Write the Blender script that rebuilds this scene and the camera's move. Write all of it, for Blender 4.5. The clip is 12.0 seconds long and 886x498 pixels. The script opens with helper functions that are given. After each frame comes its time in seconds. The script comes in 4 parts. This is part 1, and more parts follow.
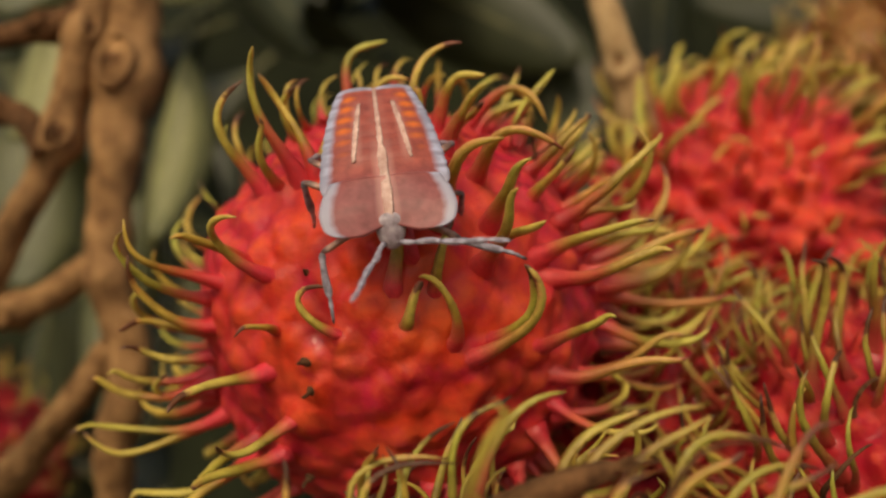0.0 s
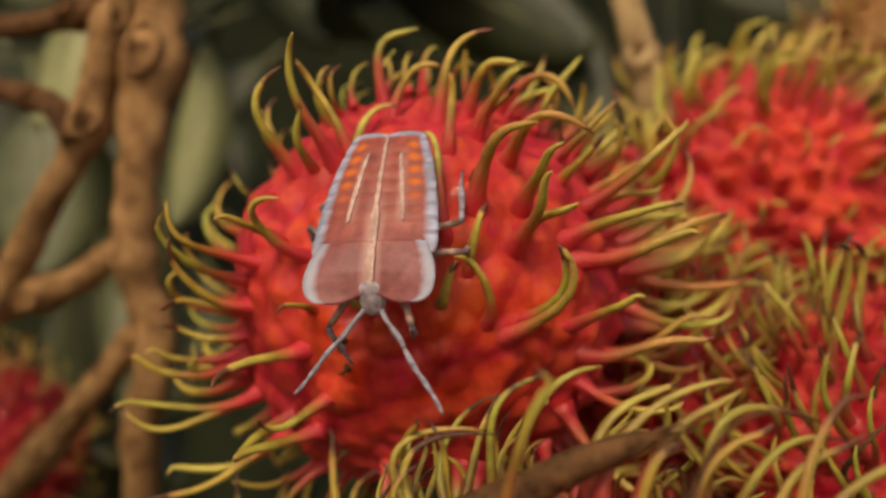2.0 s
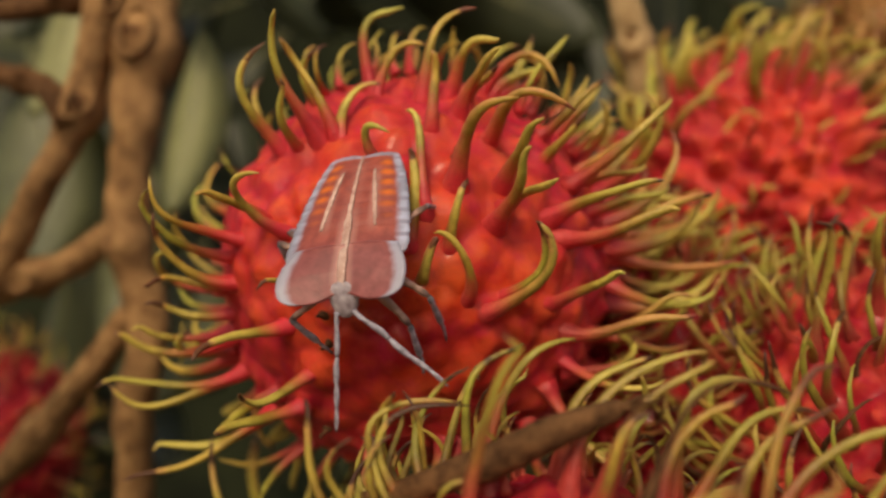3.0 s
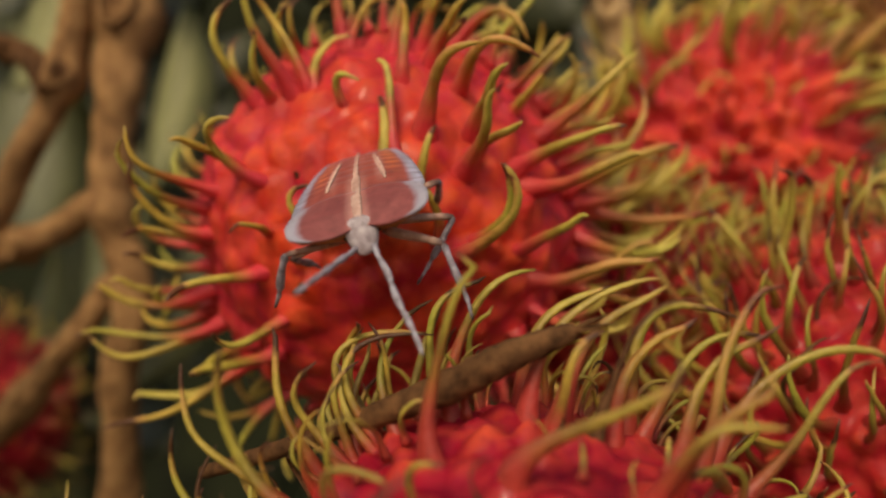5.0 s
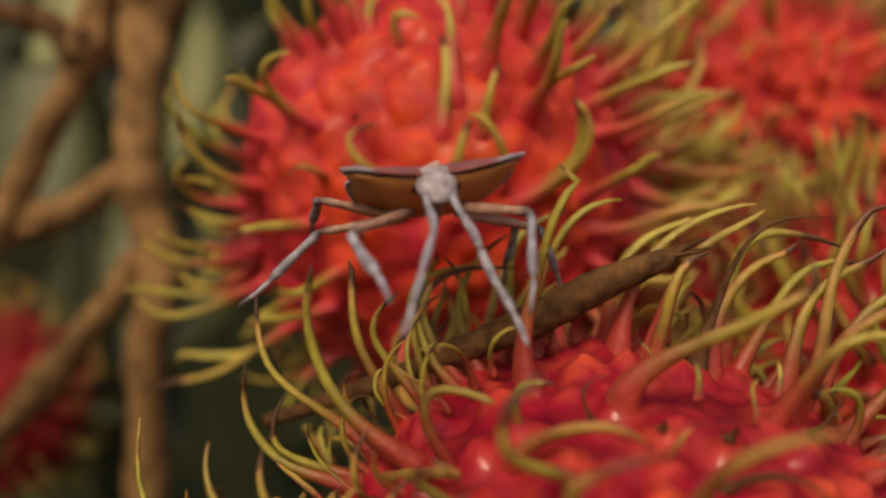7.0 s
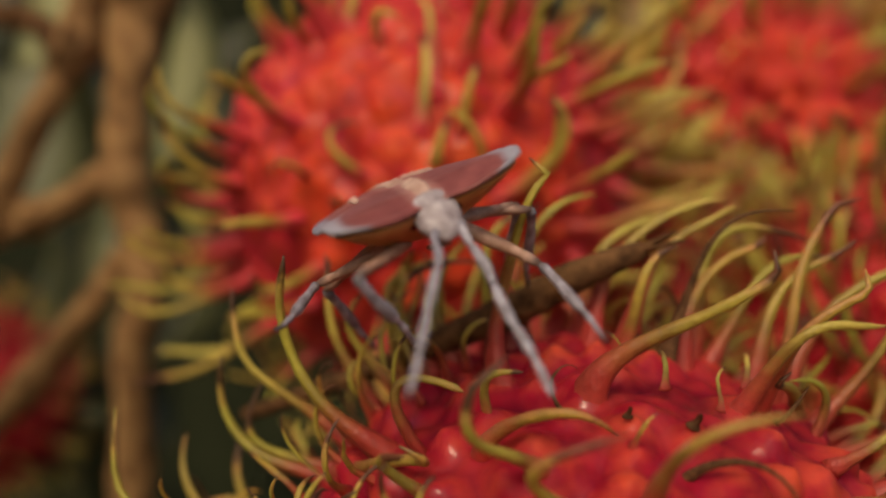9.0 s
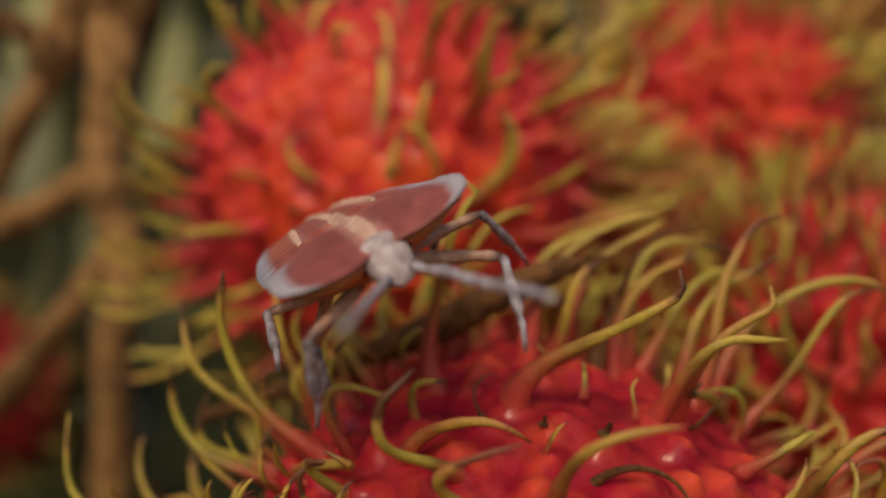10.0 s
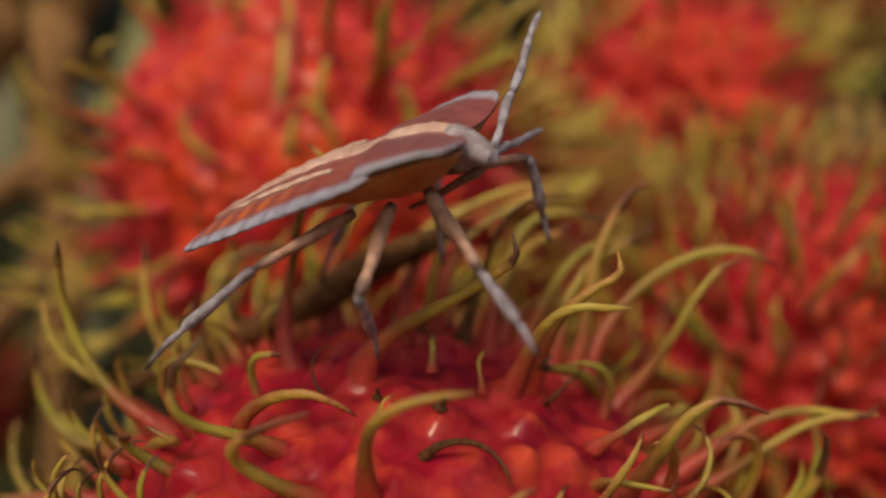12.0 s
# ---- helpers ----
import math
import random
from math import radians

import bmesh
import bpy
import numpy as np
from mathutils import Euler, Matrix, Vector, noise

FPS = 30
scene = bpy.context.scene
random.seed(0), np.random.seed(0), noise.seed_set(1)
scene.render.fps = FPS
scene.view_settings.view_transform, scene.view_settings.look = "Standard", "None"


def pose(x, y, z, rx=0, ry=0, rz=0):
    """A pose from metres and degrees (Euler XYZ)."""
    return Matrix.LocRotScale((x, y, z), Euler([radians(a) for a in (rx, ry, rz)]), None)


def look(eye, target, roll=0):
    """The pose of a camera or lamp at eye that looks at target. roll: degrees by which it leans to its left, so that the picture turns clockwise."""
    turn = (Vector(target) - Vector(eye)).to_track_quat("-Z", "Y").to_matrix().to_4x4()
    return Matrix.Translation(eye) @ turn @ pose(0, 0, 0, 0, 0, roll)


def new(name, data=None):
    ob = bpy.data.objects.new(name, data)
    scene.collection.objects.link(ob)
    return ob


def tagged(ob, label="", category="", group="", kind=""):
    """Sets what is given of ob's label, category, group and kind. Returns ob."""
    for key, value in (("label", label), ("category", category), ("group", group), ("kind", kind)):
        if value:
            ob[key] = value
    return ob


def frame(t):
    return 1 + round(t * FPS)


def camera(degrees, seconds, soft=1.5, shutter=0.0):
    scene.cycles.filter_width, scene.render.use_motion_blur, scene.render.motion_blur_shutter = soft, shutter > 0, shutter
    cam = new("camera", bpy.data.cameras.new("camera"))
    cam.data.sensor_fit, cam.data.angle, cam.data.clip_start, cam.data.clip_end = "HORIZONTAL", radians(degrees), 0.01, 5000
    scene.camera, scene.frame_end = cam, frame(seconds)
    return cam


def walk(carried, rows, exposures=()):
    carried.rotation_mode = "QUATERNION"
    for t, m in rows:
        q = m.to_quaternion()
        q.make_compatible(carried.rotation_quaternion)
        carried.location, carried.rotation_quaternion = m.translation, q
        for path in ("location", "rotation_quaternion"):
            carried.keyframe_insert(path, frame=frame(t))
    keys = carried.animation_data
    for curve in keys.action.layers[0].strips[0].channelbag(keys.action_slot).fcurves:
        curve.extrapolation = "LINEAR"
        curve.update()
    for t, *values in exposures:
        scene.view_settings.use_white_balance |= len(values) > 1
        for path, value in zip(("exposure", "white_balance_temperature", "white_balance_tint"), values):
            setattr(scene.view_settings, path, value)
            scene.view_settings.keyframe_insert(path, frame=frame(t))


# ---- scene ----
# Lengths are counted in insect units (about 6 mm); the fruit hangs 1.5 m above the ground.
U, HEIGHT = 0.0062, 1.5


def place(x, y, z):
    return Vector((x * U, y * U, z * U + HEIGHT))


cam = camera(60.0, 12.0, soft=2.3, shutter=0.4)
# seconds, x, y, z, yaw, pitch, roll
PATH = [
    (0.0, 0.000, 0.000, -0.000, 0.54, 0.85, -0.14),
    (0.5, -0.051, -0.198, 0.049, 0.64, 0.78, -0.09),
    (1.0, 0.634, -0.677, 0.284, 0.84, 0.78, -0.16),
    (1.5, 0.467, -0.832, 0.324, 1.17, 0.67, -0.10),
    (2.0, -0.453, -0.344, -0.167, 0.85, 0.26, 0.09),
    (2.5, -0.919, 0.041, -0.690, 0.67, 0.14, 0.20),
    (3.0, -0.075, -0.380, -0.447, 1.24, -0.16, 0.30),
    (3.5, 0.362, -0.695, -0.580, 1.30, -0.14, 0.36),
    (5.5, 0.339, -0.677, -1.319, 0.71, -0.86, -0.06),
    (6.0, 0.384, -0.760, -1.464, 0.67, -0.85, -0.10),
    (6.5, -0.410, -0.482, -1.906, 0.68, -0.51, -0.18),
    (7.0, -0.746, -0.266, -2.134, 0.50, -0.41, -0.30),
    (9.0, -0.516, -0.369, -2.272, 0.05, -0.05, -0.16),
    (9.5, -0.313, -0.502, -2.163, 0.01, -0.04, -0.13),
    (10.0, 0.198, -0.770, -2.083, 0.03, -0.29, 0.14),
    (10.5, 0.350, -0.639, -2.447, -0.00, -0.56, 0.35),
    (11.0, 0.151, -0.407, -2.531, -0.08, -0.51, 0.23),
    (11.5, 1.214, -0.367, -2.568, -0.21, -0.35, 0.08),
    (12.0, 1.893, -0.425, -2.386, 0.81, -0.45, -0.29),
]


def gaze(x, y, z, yaw, pitch, roll):
    a, b = radians(yaw), radians(pitch)
    eye = place(x, y, z)
    return look(eye, eye + Vector((-math.sin(a) * math.cos(b), math.cos(a) * math.cos(b), math.sin(b))), roll)


walk(cam, [(t, gaze(*row)) for t, *row in PATH], [(0.0, -0.12, 7650, 9), (6.0, -0.18, 7650, 9), (9.0, -0.28, 7650, 9), (12.0, -0.31, 7650, 9)])

# ---- light ----
world = bpy.data.worlds.new("sky")
scene.world = world
world.use_nodes = True
sky = world.node_tree.nodes.new("ShaderNodeTexSky")
sky.sky_type, sky.sun_disc = "NISHITA", False
sky.sun_elevation, sky.sun_rotation = radians(43), radians(197)
sky.dust_density, sky.ozone_density = 4.0, 0.6
world.node_tree.links.new(sky.outputs[0], world.node_tree.nodes["Background"].inputs[0])
world.node_tree.nodes["Background"].inputs[1].default_value = 0.128
sun = new("sun", bpy.data.lights.new("sun", "SUN"))
sun.data.energy, sun.data.angle, sun.data.color = 1.45, radians(16), (1.0, 0.9, 0.74)
sun.matrix_world = look((-0.28, -0.85, HEIGHT + 0.9), (0, 0.08, HEIGHT))

# ---- materials ----


def material(name):
    m = bpy.data.materials.new(name)
    m.use_nodes = True
    return m, m.node_tree.nodes, m.node_tree.links


def ramp(nodes, links, source, stops):
    r = nodes.new("ShaderNodeValToRGB")
    while len(r.color_ramp.elements) < len(stops):
        r.color_ramp.elements.new(0.5)
    for e, (at, c) in zip(r.color_ramp.elements, stops):
        e.position, e.color = at, (*c, 1)
    links.new(source, r.inputs[0])
    return r.outputs[0]


def mixed(nodes, links, factor, a, b, mode="MIX"):
    n = nodes.new("ShaderNodeMix")
    n.data_type, n.blend_type = "RGBA", mode
    for socket, value in ((n.inputs[0], factor), (n.inputs[6], a), (n.inputs[7], b)):
        if isinstance(value, (int, float)):
            socket.default_value = value
        elif isinstance(value, tuple):
            socket.default_value = (*value, 1)
        else:
            links.new(value, socket)
    return n.outputs[2]


def noise_at(nodes, links, scale, detail=3.0, rough=0.55):
    n = nodes.new("ShaderNodeTexNoise")
    n.inputs["Scale"].default_value, n.inputs["Detail"].default_value, n.inputs["Roughness"].default_value = scale, detail, rough
    c = nodes.new("ShaderNodeTexCoord")
    links.new(c.outputs["Object"], n.inputs["Vector"])
    return n.outputs[0]


def number(nodes, links, op, a, b=0.0, c=0.0):
    n = nodes.new("ShaderNodeMath")
    n.operation = op
    for socket, value in zip(n.inputs, (a, b, c)):
        if isinstance(value, (int, float)):
            socket.default_value = value
        else:
            links.new(value, socket)
    return n.outputs[0]


def field(nodes, name):
    n = nodes.new("ShaderNodeAttribute")
    n.attribute_name = name
    return n.outputs["Fac"]


def relief(nodes, links, source, strength, depth):
    b = nodes.new("ShaderNodeBump")
    b.inputs["Strength"].default_value, b.inputs["Distance"].default_value = strength, depth
    links.new(source, b.inputs["Height"])
    links.new(b.outputs[0], nodes["Principled BSDF"].inputs["Normal"])


def skin_material(name, low, mid, high, blush=(0.62, 0.02, 0.06), crest=(0.85, 0.16, 0.05), damp=0.12, grit=0.7, shine=0.2):
    """Rambutan skin: mottled, waxy, paler on top of the bumps and darker between them, partly as painted shading."""
    m, nodes, links = material(name)
    p = nodes["Principled BSDF"]
    big = noise_at(nodes, links, 90, 3)
    colour = ramp(nodes, links, big, [(0.3, low), (0.5, mid), (0.68, high)])
    fine = noise_at(nodes, links, 700, 4)
    ripe = nodes.new("ShaderNodeTexCoord")
    apart = nodes.new("ShaderNodeSeparateXYZ")
    links.new(ripe.outputs["Object"], apart.inputs[0])
    face = number(nodes, links, "ADD", number(nodes, links, "MULTIPLY_ADD", apart.outputs[1], 45.0, 1.0), number(nodes, links, "MULTIPLY_ADD", big, 1.2, -0.6))
    colour = mixed(nodes, links, ramp(nodes, links, face, [(0.0, (0, 0, 0)), (0.42, (0.85, 0.85, 0.85))]), colour, blush)
    colour = mixed(nodes, links, 0.5, colour, ramp(nodes, links, fine, [(0.3, (0.45, 0.35, 0.4)), (0.65, (1.0, 0.95, 0.9))]), "MULTIPLY")
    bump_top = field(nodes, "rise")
    gloss = noise_at(nodes, links, 420, 2)
    patch = noise_at(nodes, links, 260, 3)
    colour = mixed(nodes, links, ramp(nodes, links, patch, [(0.5, (0, 0, 0)), (0.68, (0.75, 0.75, 0.75))]), colour, blush)
    # bump height sets the tone: darker valleys, paler tops, part pigment, part painted shading
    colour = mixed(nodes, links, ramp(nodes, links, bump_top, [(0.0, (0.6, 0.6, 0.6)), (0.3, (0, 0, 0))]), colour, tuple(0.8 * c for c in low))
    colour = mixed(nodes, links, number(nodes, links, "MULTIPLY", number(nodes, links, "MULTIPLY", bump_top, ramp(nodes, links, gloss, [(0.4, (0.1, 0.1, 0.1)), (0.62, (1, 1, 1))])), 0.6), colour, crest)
    links.new(colour, p.inputs["Base Color"])
    links.new(number(nodes, links, "MULTIPLY_ADD", gloss, 0.6, 0.22), p.inputs["Roughness"])
    p.inputs["Specular IOR Level"].default_value = shine
    p.inputs["Subsurface Weight"].default_value = 0.22
    wet = ramp(nodes, links, noise_at(nodes, links, 330, 2), [(0.5, (0, 0, 0)), (0.68, (damp, damp, damp))])
    links.new(wet, p.inputs["Coat Weight"])
    p.inputs["Coat Roughness"].default_value = 0.12
    p.inputs["Subsurface Radius"].default_value = (0.003, 0.001, 0.0006)
    p.inputs["Subsurface Scale"].default_value = 1.0
    relief(nodes, links, fine, grit, 0.0006)
    return m


def spine_material(name, base, stem, tip, dry, wilt=0.92, blush=0.5):
    """Spines: red foot, green-yellow length, brown dried end."""
    m, nodes, links = material(name)
    p = nodes["Principled BSDF"]
    info = nodes.new("ShaderNodeObjectInfo")
    along = field(nodes, "along")
    shift = number(nodes, links, "MULTIPLY_ADD", info.outputs["Random"], 0.36, -0.18)
    wave = noise_at(nodes, links, 5, 3)
    shift = number(nodes, links, "ADD", shift, number(nodes, links, "MULTIPLY_ADD", wave, 0.5, -0.25))
    # the foot always keeps the colour of the skin
    along = number(nodes, links, "MULTIPLY_ADD", shift, ramp(nodes, links, along, [(0.05, (0, 0, 0)), (0.4, (1, 1, 1))]), along)
    colour = ramp(nodes, links, along, [(0.1, base), (0.6 * blush, tuple(0.6 * a + 0.4 * b for a, b in zip(base, stem))), (blush, stem), (blush + 0.22, tip), (wilt - 0.09, tip), (wilt, tuple(0.6 * a + 0.4 * b for a, b in zip(tip, (0.55, 0.22, 0.1)))), (0.5 + 0.5 * wilt, dry)])
    own = number(nodes, links, "FRACT", number(nodes, links, "MULTIPLY", info.outputs["Random"], 7.31))
    tint = ramp(nodes, links, own, [(0.0, (1.0, 0.72, 0.62)), (0.3, (1.0, 0.9, 0.9)), (0.6, (0.8, 0.95, 0.75)), (0.85, (1.15, 1.05, 1.15)), (1.0, (0.6, 0.45, 0.4))])
    colour = mixed(nodes, links, 0.85, colour, tint, "MULTIPLY")
    # one flank ripens before the other
    ripe = number(nodes, links, "MULTIPLY", ramp(nodes, links, number(nodes, links, "ADD", field(nodes, "flank"), number(nodes, links, "MULTIPLY_ADD", wave, 0.9, -0.45)), [(0.5, (0, 0, 0)), (0.95, (0.6, 0.6, 0.6))]), ramp(nodes, links, own, [(0.0, (1, 1, 1)), (0.6, (0.15, 0.15, 0.15))]))
    colour = mixed(nodes, links, ripe, colour, tuple(0.55 * a + 0.45 * b for a, b in zip(base, (0.4, 0.2, 0.1))))
    fibre = noise_at(nodes, links, 38, 3)
    tone = number(nodes, links, "MULTIPLY_ADD", number(nodes, links, "ADD", wave, number(nodes, links, "MULTIPLY_ADD", fibre, 0.8, -0.4)), 0.95, 0.55)
    grey = nodes.new("ShaderNodeCombineColor")
    for s in grey.inputs[:3]:
        links.new(tone, s)
    colour = mixed(nodes, links, 0.7, colour, grey.outputs[0], "MULTIPLY")
    links.new(colour, p.inputs["Base Color"])
    p.inputs["Roughness"].default_value = 0.45
    relief(nodes, links, noise_at(nodes, links, 30, 3), 0.45, 0.0003)
    return m


def plain_material(name, dark, light, scale, rough=0.6, depth=0.0003):
    m, nodes, links = material(name)
    p = nodes["Principled BSDF"]
    n = noise_at(nodes, links, scale, 5, 0.6)
    colour = ramp(nodes, links, n, [(0.3, dark), (0.7, light)])
    coarse = noise_at(nodes, links, scale * 0.12, 2)
    colour = mixed(nodes, links, 0.6, colour, ramp(nodes, links, coarse, [(0.3, (0.45, 0.45, 0.45)), (0.7, (1, 1, 1))]), "MULTIPLY")
    links.new(colour, p.inputs["Base Color"])
    p.inputs["Roughness"].default_value = rough
    p.inputs["Specular IOR Level"].default_value = 0.5 if rough < 0.7 else 0.15
    relief(nodes, links, n, 0.5, depth)
    return m


def shield_material():
    """The insect's back: dull red, orange spots in rows, blue-grey waxy rim."""
    m, nodes, links = material("insect_shield")
    p = nodes["Principled BSDF"]
    side, ahead = field(nodes, "side"), field(nodes, "ahead")
    grain = noise_at(nodes, links, 900, 4)
    colour = ramp(nodes, links, grain, [(0.3, (0.23, 0.04, 0.026)), (0.7, (0.4, 0.082, 0.052))])
    # the collar is greyer and wine-coloured
    colour = mixed(nodes, links, ramp(nodes, links, ahead, [(0.6, (0, 0, 0)), (0.76, (0.75, 0.75, 0.75))]), colour, ramp(nodes, links, grain, [(0.3, (0.18, 0.044, 0.046)), (0.7, (0.31, 0.09, 0.092))]))
    # darker seams between the plates of the abdomen
    seam = number(nodes, links, "ABSOLUTE", number(nodes, links, "SINE", number(nodes, links, "MULTIPLY", ahead, 38.0)))
    seam = number(nodes, links, "MULTIPLY", ramp(nodes, links, seam, [(0.0, (0.3, 0.3, 0.3)), (0.28, (0, 0, 0))]), ramp(nodes, links, ahead, [(0.55, (1, 1, 1)), (0.62, (0, 0, 0))]))
    colour = mixed(nodes, links, seam, colour, (0.16, 0.022, 0.02))
    # cloudy darker patches, and a pale bloom beside the stripes
    cloud = noise_at(nodes, links, 260, 3)
    colour = mixed(nodes, links, ramp(nodes, links, cloud, [(0.42, (0, 0, 0)), (0.66, (0.45, 0.45, 0.45))]), colour, (0.15, 0.03, 0.028))
    bloom = number(nodes, links, "MULTIPLY", ramp(nodes, links, side, [(0.05, (0.6, 0.6, 0.6)), (0.2, (0, 0, 0))]), ramp(nodes, links, ahead, [(0.42, (0.25, 0.25, 0.25)), (0.6, (1, 1, 1))]))
    flank = number(nodes, links, "MULTIPLY", ramp(nodes, links, number(nodes, links, "ABSOLUTE", number(nodes, links, "ADD", side, -0.41)), [(0.03, (0.4, 0.4, 0.4)), (0.12, (0, 0, 0))]), ramp(nodes, links, ahead, [(0.12, (0, 0, 0)), (0.22, (1, 1, 1)), (0.52, (1, 1, 1)), (0.62, (0, 0, 0))]))
    colour = mixed(nodes, links, number(nodes, links, "MAXIMUM", bloom, flank), colour, (0.62, 0.33, 0.28))
    # a row of orange spots inside the rim of the abdomen
    wave = number(nodes, links, "SINE", number(nodes, links, "MULTIPLY", ahead, 76.0))
    row = number(nodes, links, "SUBTRACT", 1.0, number(nodes, links, "ABSOLUTE", number(nodes, links, "MULTIPLY_ADD", number(nodes, links, "ADD", side, number(nodes, links, "MULTIPLY_ADD", grain, 0.16, -0.08)), 4.2, -2.68)))
    spot = number(nodes, links, "MULTIPLY", number(nodes, links, "MULTIPLY_ADD", wave, 0.42, 0.58), number(nodes, links, "MAXIMUM", row, 0.0))
    back = ramp(nodes, links, ahead, [(0.0, (1, 1, 1)), (0.3, (0.95, 0.95, 0.95)), (0.62, (0, 0, 0))])
    spot = number(nodes, links, "MULTIPLY", spot, back)
    colour = mixed(nodes, links, ramp(nodes, links, spot, [(0.12, (0, 0, 0)), (0.72, (0.95, 0.95, 0.95))]), colour, (0.68, 0.15, 0.014))
    rim = ramp(nodes, links, number(nodes, links, "ADD", side, number(nodes, links, "MULTIPLY_ADD", grain, 0.12, -0.06)), [(0.77, (0, 0, 0)), (0.88, (1, 1, 1))])
    tabs = ramp(nodes, links, number(nodes, links, "MULTIPLY_ADD", wave, 0.5, 0.5), [(0.05, (0.26, 0.24, 0.32)), (0.45, (0.45, 0.46, 0.6))])
    tabs = mixed(nodes, links, ramp(nodes, links, noise_at(nodes, links, 420, 2), [(0.42, (0, 0, 0)), (0.6, (1, 1, 1))]), (0.27, 0.27, 0.35), tabs)
    tabs = mixed(nodes, links, ramp(nodes, links, ahead, [(0.66, (0, 0, 0)), (0.74, (1, 1, 1))]), tabs, (0.36, 0.34, 0.41))
    colour = mixed(nodes, links, rim, colour, tabs)
    links.new(colour, p.inputs["Base Color"])
    p.inputs["Roughness"].default_value = 0.5
    p.inputs["Sheen Weight"].default_value = 0.42
    p.inputs["Sheen Tint"].default_value = (0.8, 0.82, 1.0, 1)
    p.inputs["Sheen Roughness"].default_value = 0.32
    relief(nodes, links, grain, 0.35, 0.0002)
    return m


def limb_material(name, dark, light, end):
    """Mottled limb whose end is darker."""
    m, nodes, links = material(name)
    p = nodes["Principled BSDF"]
    n = noise_at(nodes, links, 1300, 4)
    colour = ramp(nodes, links, n, [(0.32, dark), (0.62, light)])
    spots = noise_at(nodes, links, 480, 2)
    colour = mixed(nodes, links, ramp(nodes, links, spots, [(0.5, (0, 0, 0)), (0.66, (0.7, 0.7, 0.7))]), colour, dark)
    colour = mixed(nodes, links, ramp(nodes, links, number(nodes, links, "ADD", field(nodes, "along"), number(nodes, links, "MULTIPLY_ADD", spots, 0.3, -0.15)), [(0.0, (0.6, 0.6, 0.6)), (0.1, (0, 0, 0)), (0.78, (0, 0, 0)), (0.95, (0.85, 0.85, 0.85))]), colour, end)
    links.new(colour, p.inputs["Base Color"])
    p.inputs["Roughness"].default_value = 0.5
    relief(nodes, links, n, 0.5, 0.0002)
    return m


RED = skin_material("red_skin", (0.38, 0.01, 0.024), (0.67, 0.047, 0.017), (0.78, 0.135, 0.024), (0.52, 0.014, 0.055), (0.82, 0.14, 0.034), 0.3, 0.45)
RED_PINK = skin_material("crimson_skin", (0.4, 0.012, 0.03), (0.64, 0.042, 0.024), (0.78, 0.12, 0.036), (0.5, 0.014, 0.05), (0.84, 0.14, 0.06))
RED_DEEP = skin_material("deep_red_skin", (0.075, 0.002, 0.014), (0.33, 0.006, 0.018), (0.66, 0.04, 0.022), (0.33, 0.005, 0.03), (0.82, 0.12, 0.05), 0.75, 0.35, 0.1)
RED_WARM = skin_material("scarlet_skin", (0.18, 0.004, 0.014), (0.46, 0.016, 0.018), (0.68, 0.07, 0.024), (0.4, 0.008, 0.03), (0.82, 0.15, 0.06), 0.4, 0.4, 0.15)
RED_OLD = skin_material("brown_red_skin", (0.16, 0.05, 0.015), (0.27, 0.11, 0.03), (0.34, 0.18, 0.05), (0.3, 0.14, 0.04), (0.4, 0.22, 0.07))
SPINE = spine_material("spine", (0.58, 0.035, 0.05), (0.3, 0.225, 0.03), (0.53, 0.46, 0.085), (0.11, 0.045, 0.016), 0.92, 0.42)
SPINE_DEEP = spine_material("deep_spine", (0.4, 0.045, 0.035), (0.25, 0.165, 0.032), (0.405, 0.335, 0.058), (0.075, 0.03, 0.012), 0.88, 0.4)
SPINE_OLD = spine_material("old_spine", (0.3, 0.1, 0.03), (0.34, 0.24, 0.06), (0.45, 0.36, 0.1), (0.25, 0.16, 0.06))
SPINE_DRY = plain_material("dried_spine", (0.06, 0.026, 0.012), (0.19, 0.09, 0.04), 20, 0.8)
BARK = plain_material("tan_bark", (0.14, 0.066, 0.026), (0.53, 0.295, 0.125), 260, 0.8, 0.0008)
BARK_PALE = plain_material("pale_bark", (0.3, 0.18, 0.08), (0.58, 0.4, 0.2), 260, 0.75, 0.0005)
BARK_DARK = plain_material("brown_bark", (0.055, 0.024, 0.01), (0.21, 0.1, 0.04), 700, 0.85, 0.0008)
LEAF = plain_material("leaf_green", (0.03, 0.036, 0.012), (0.06, 0.068, 0.024), 60, 0.5)
LEAF_PALE = plain_material("leaf_olive", (0.25, 0.25, 0.095), (0.38, 0.37, 0.15), 60, 0.5)
LEAF_OLIVE = plain_material("leaf_shaded_olive", (0.085, 0.092, 0.034), (0.16, 0.165, 0.062), 60, 0.5)
LEAF_RIB = plain_material("leaf_rib", (0.16, 0.16, 0.07), (0.24, 0.23, 0.1), 200, 0.5)
SHADE = plain_material("foliage_shade", (0.006, 0.008, 0.004), (0.025, 0.03, 0.012), 9, 0.9)
SOIL = plain_material("leaf_litter", (0.05, 0.035, 0.02), (0.16, 0.12, 0.07), 30, 0.9)
SHIELD = shield_material()
STRIPE = plain_material("pale_stripe", (0.5, 0.27, 0.21), (0.82, 0.58, 0.49), 1200, 0.5, 0.0001)
LIMB = limb_material("grey_limb", (0.15, 0.125, 0.145), (0.44, 0.41, 0.49), (0.035, 0.022, 0.02))
THIGH = limb_material("brown_limb", (0.26, 0.125, 0.08), (0.5, 0.3, 0.23), (0.1, 0.06, 0.055))
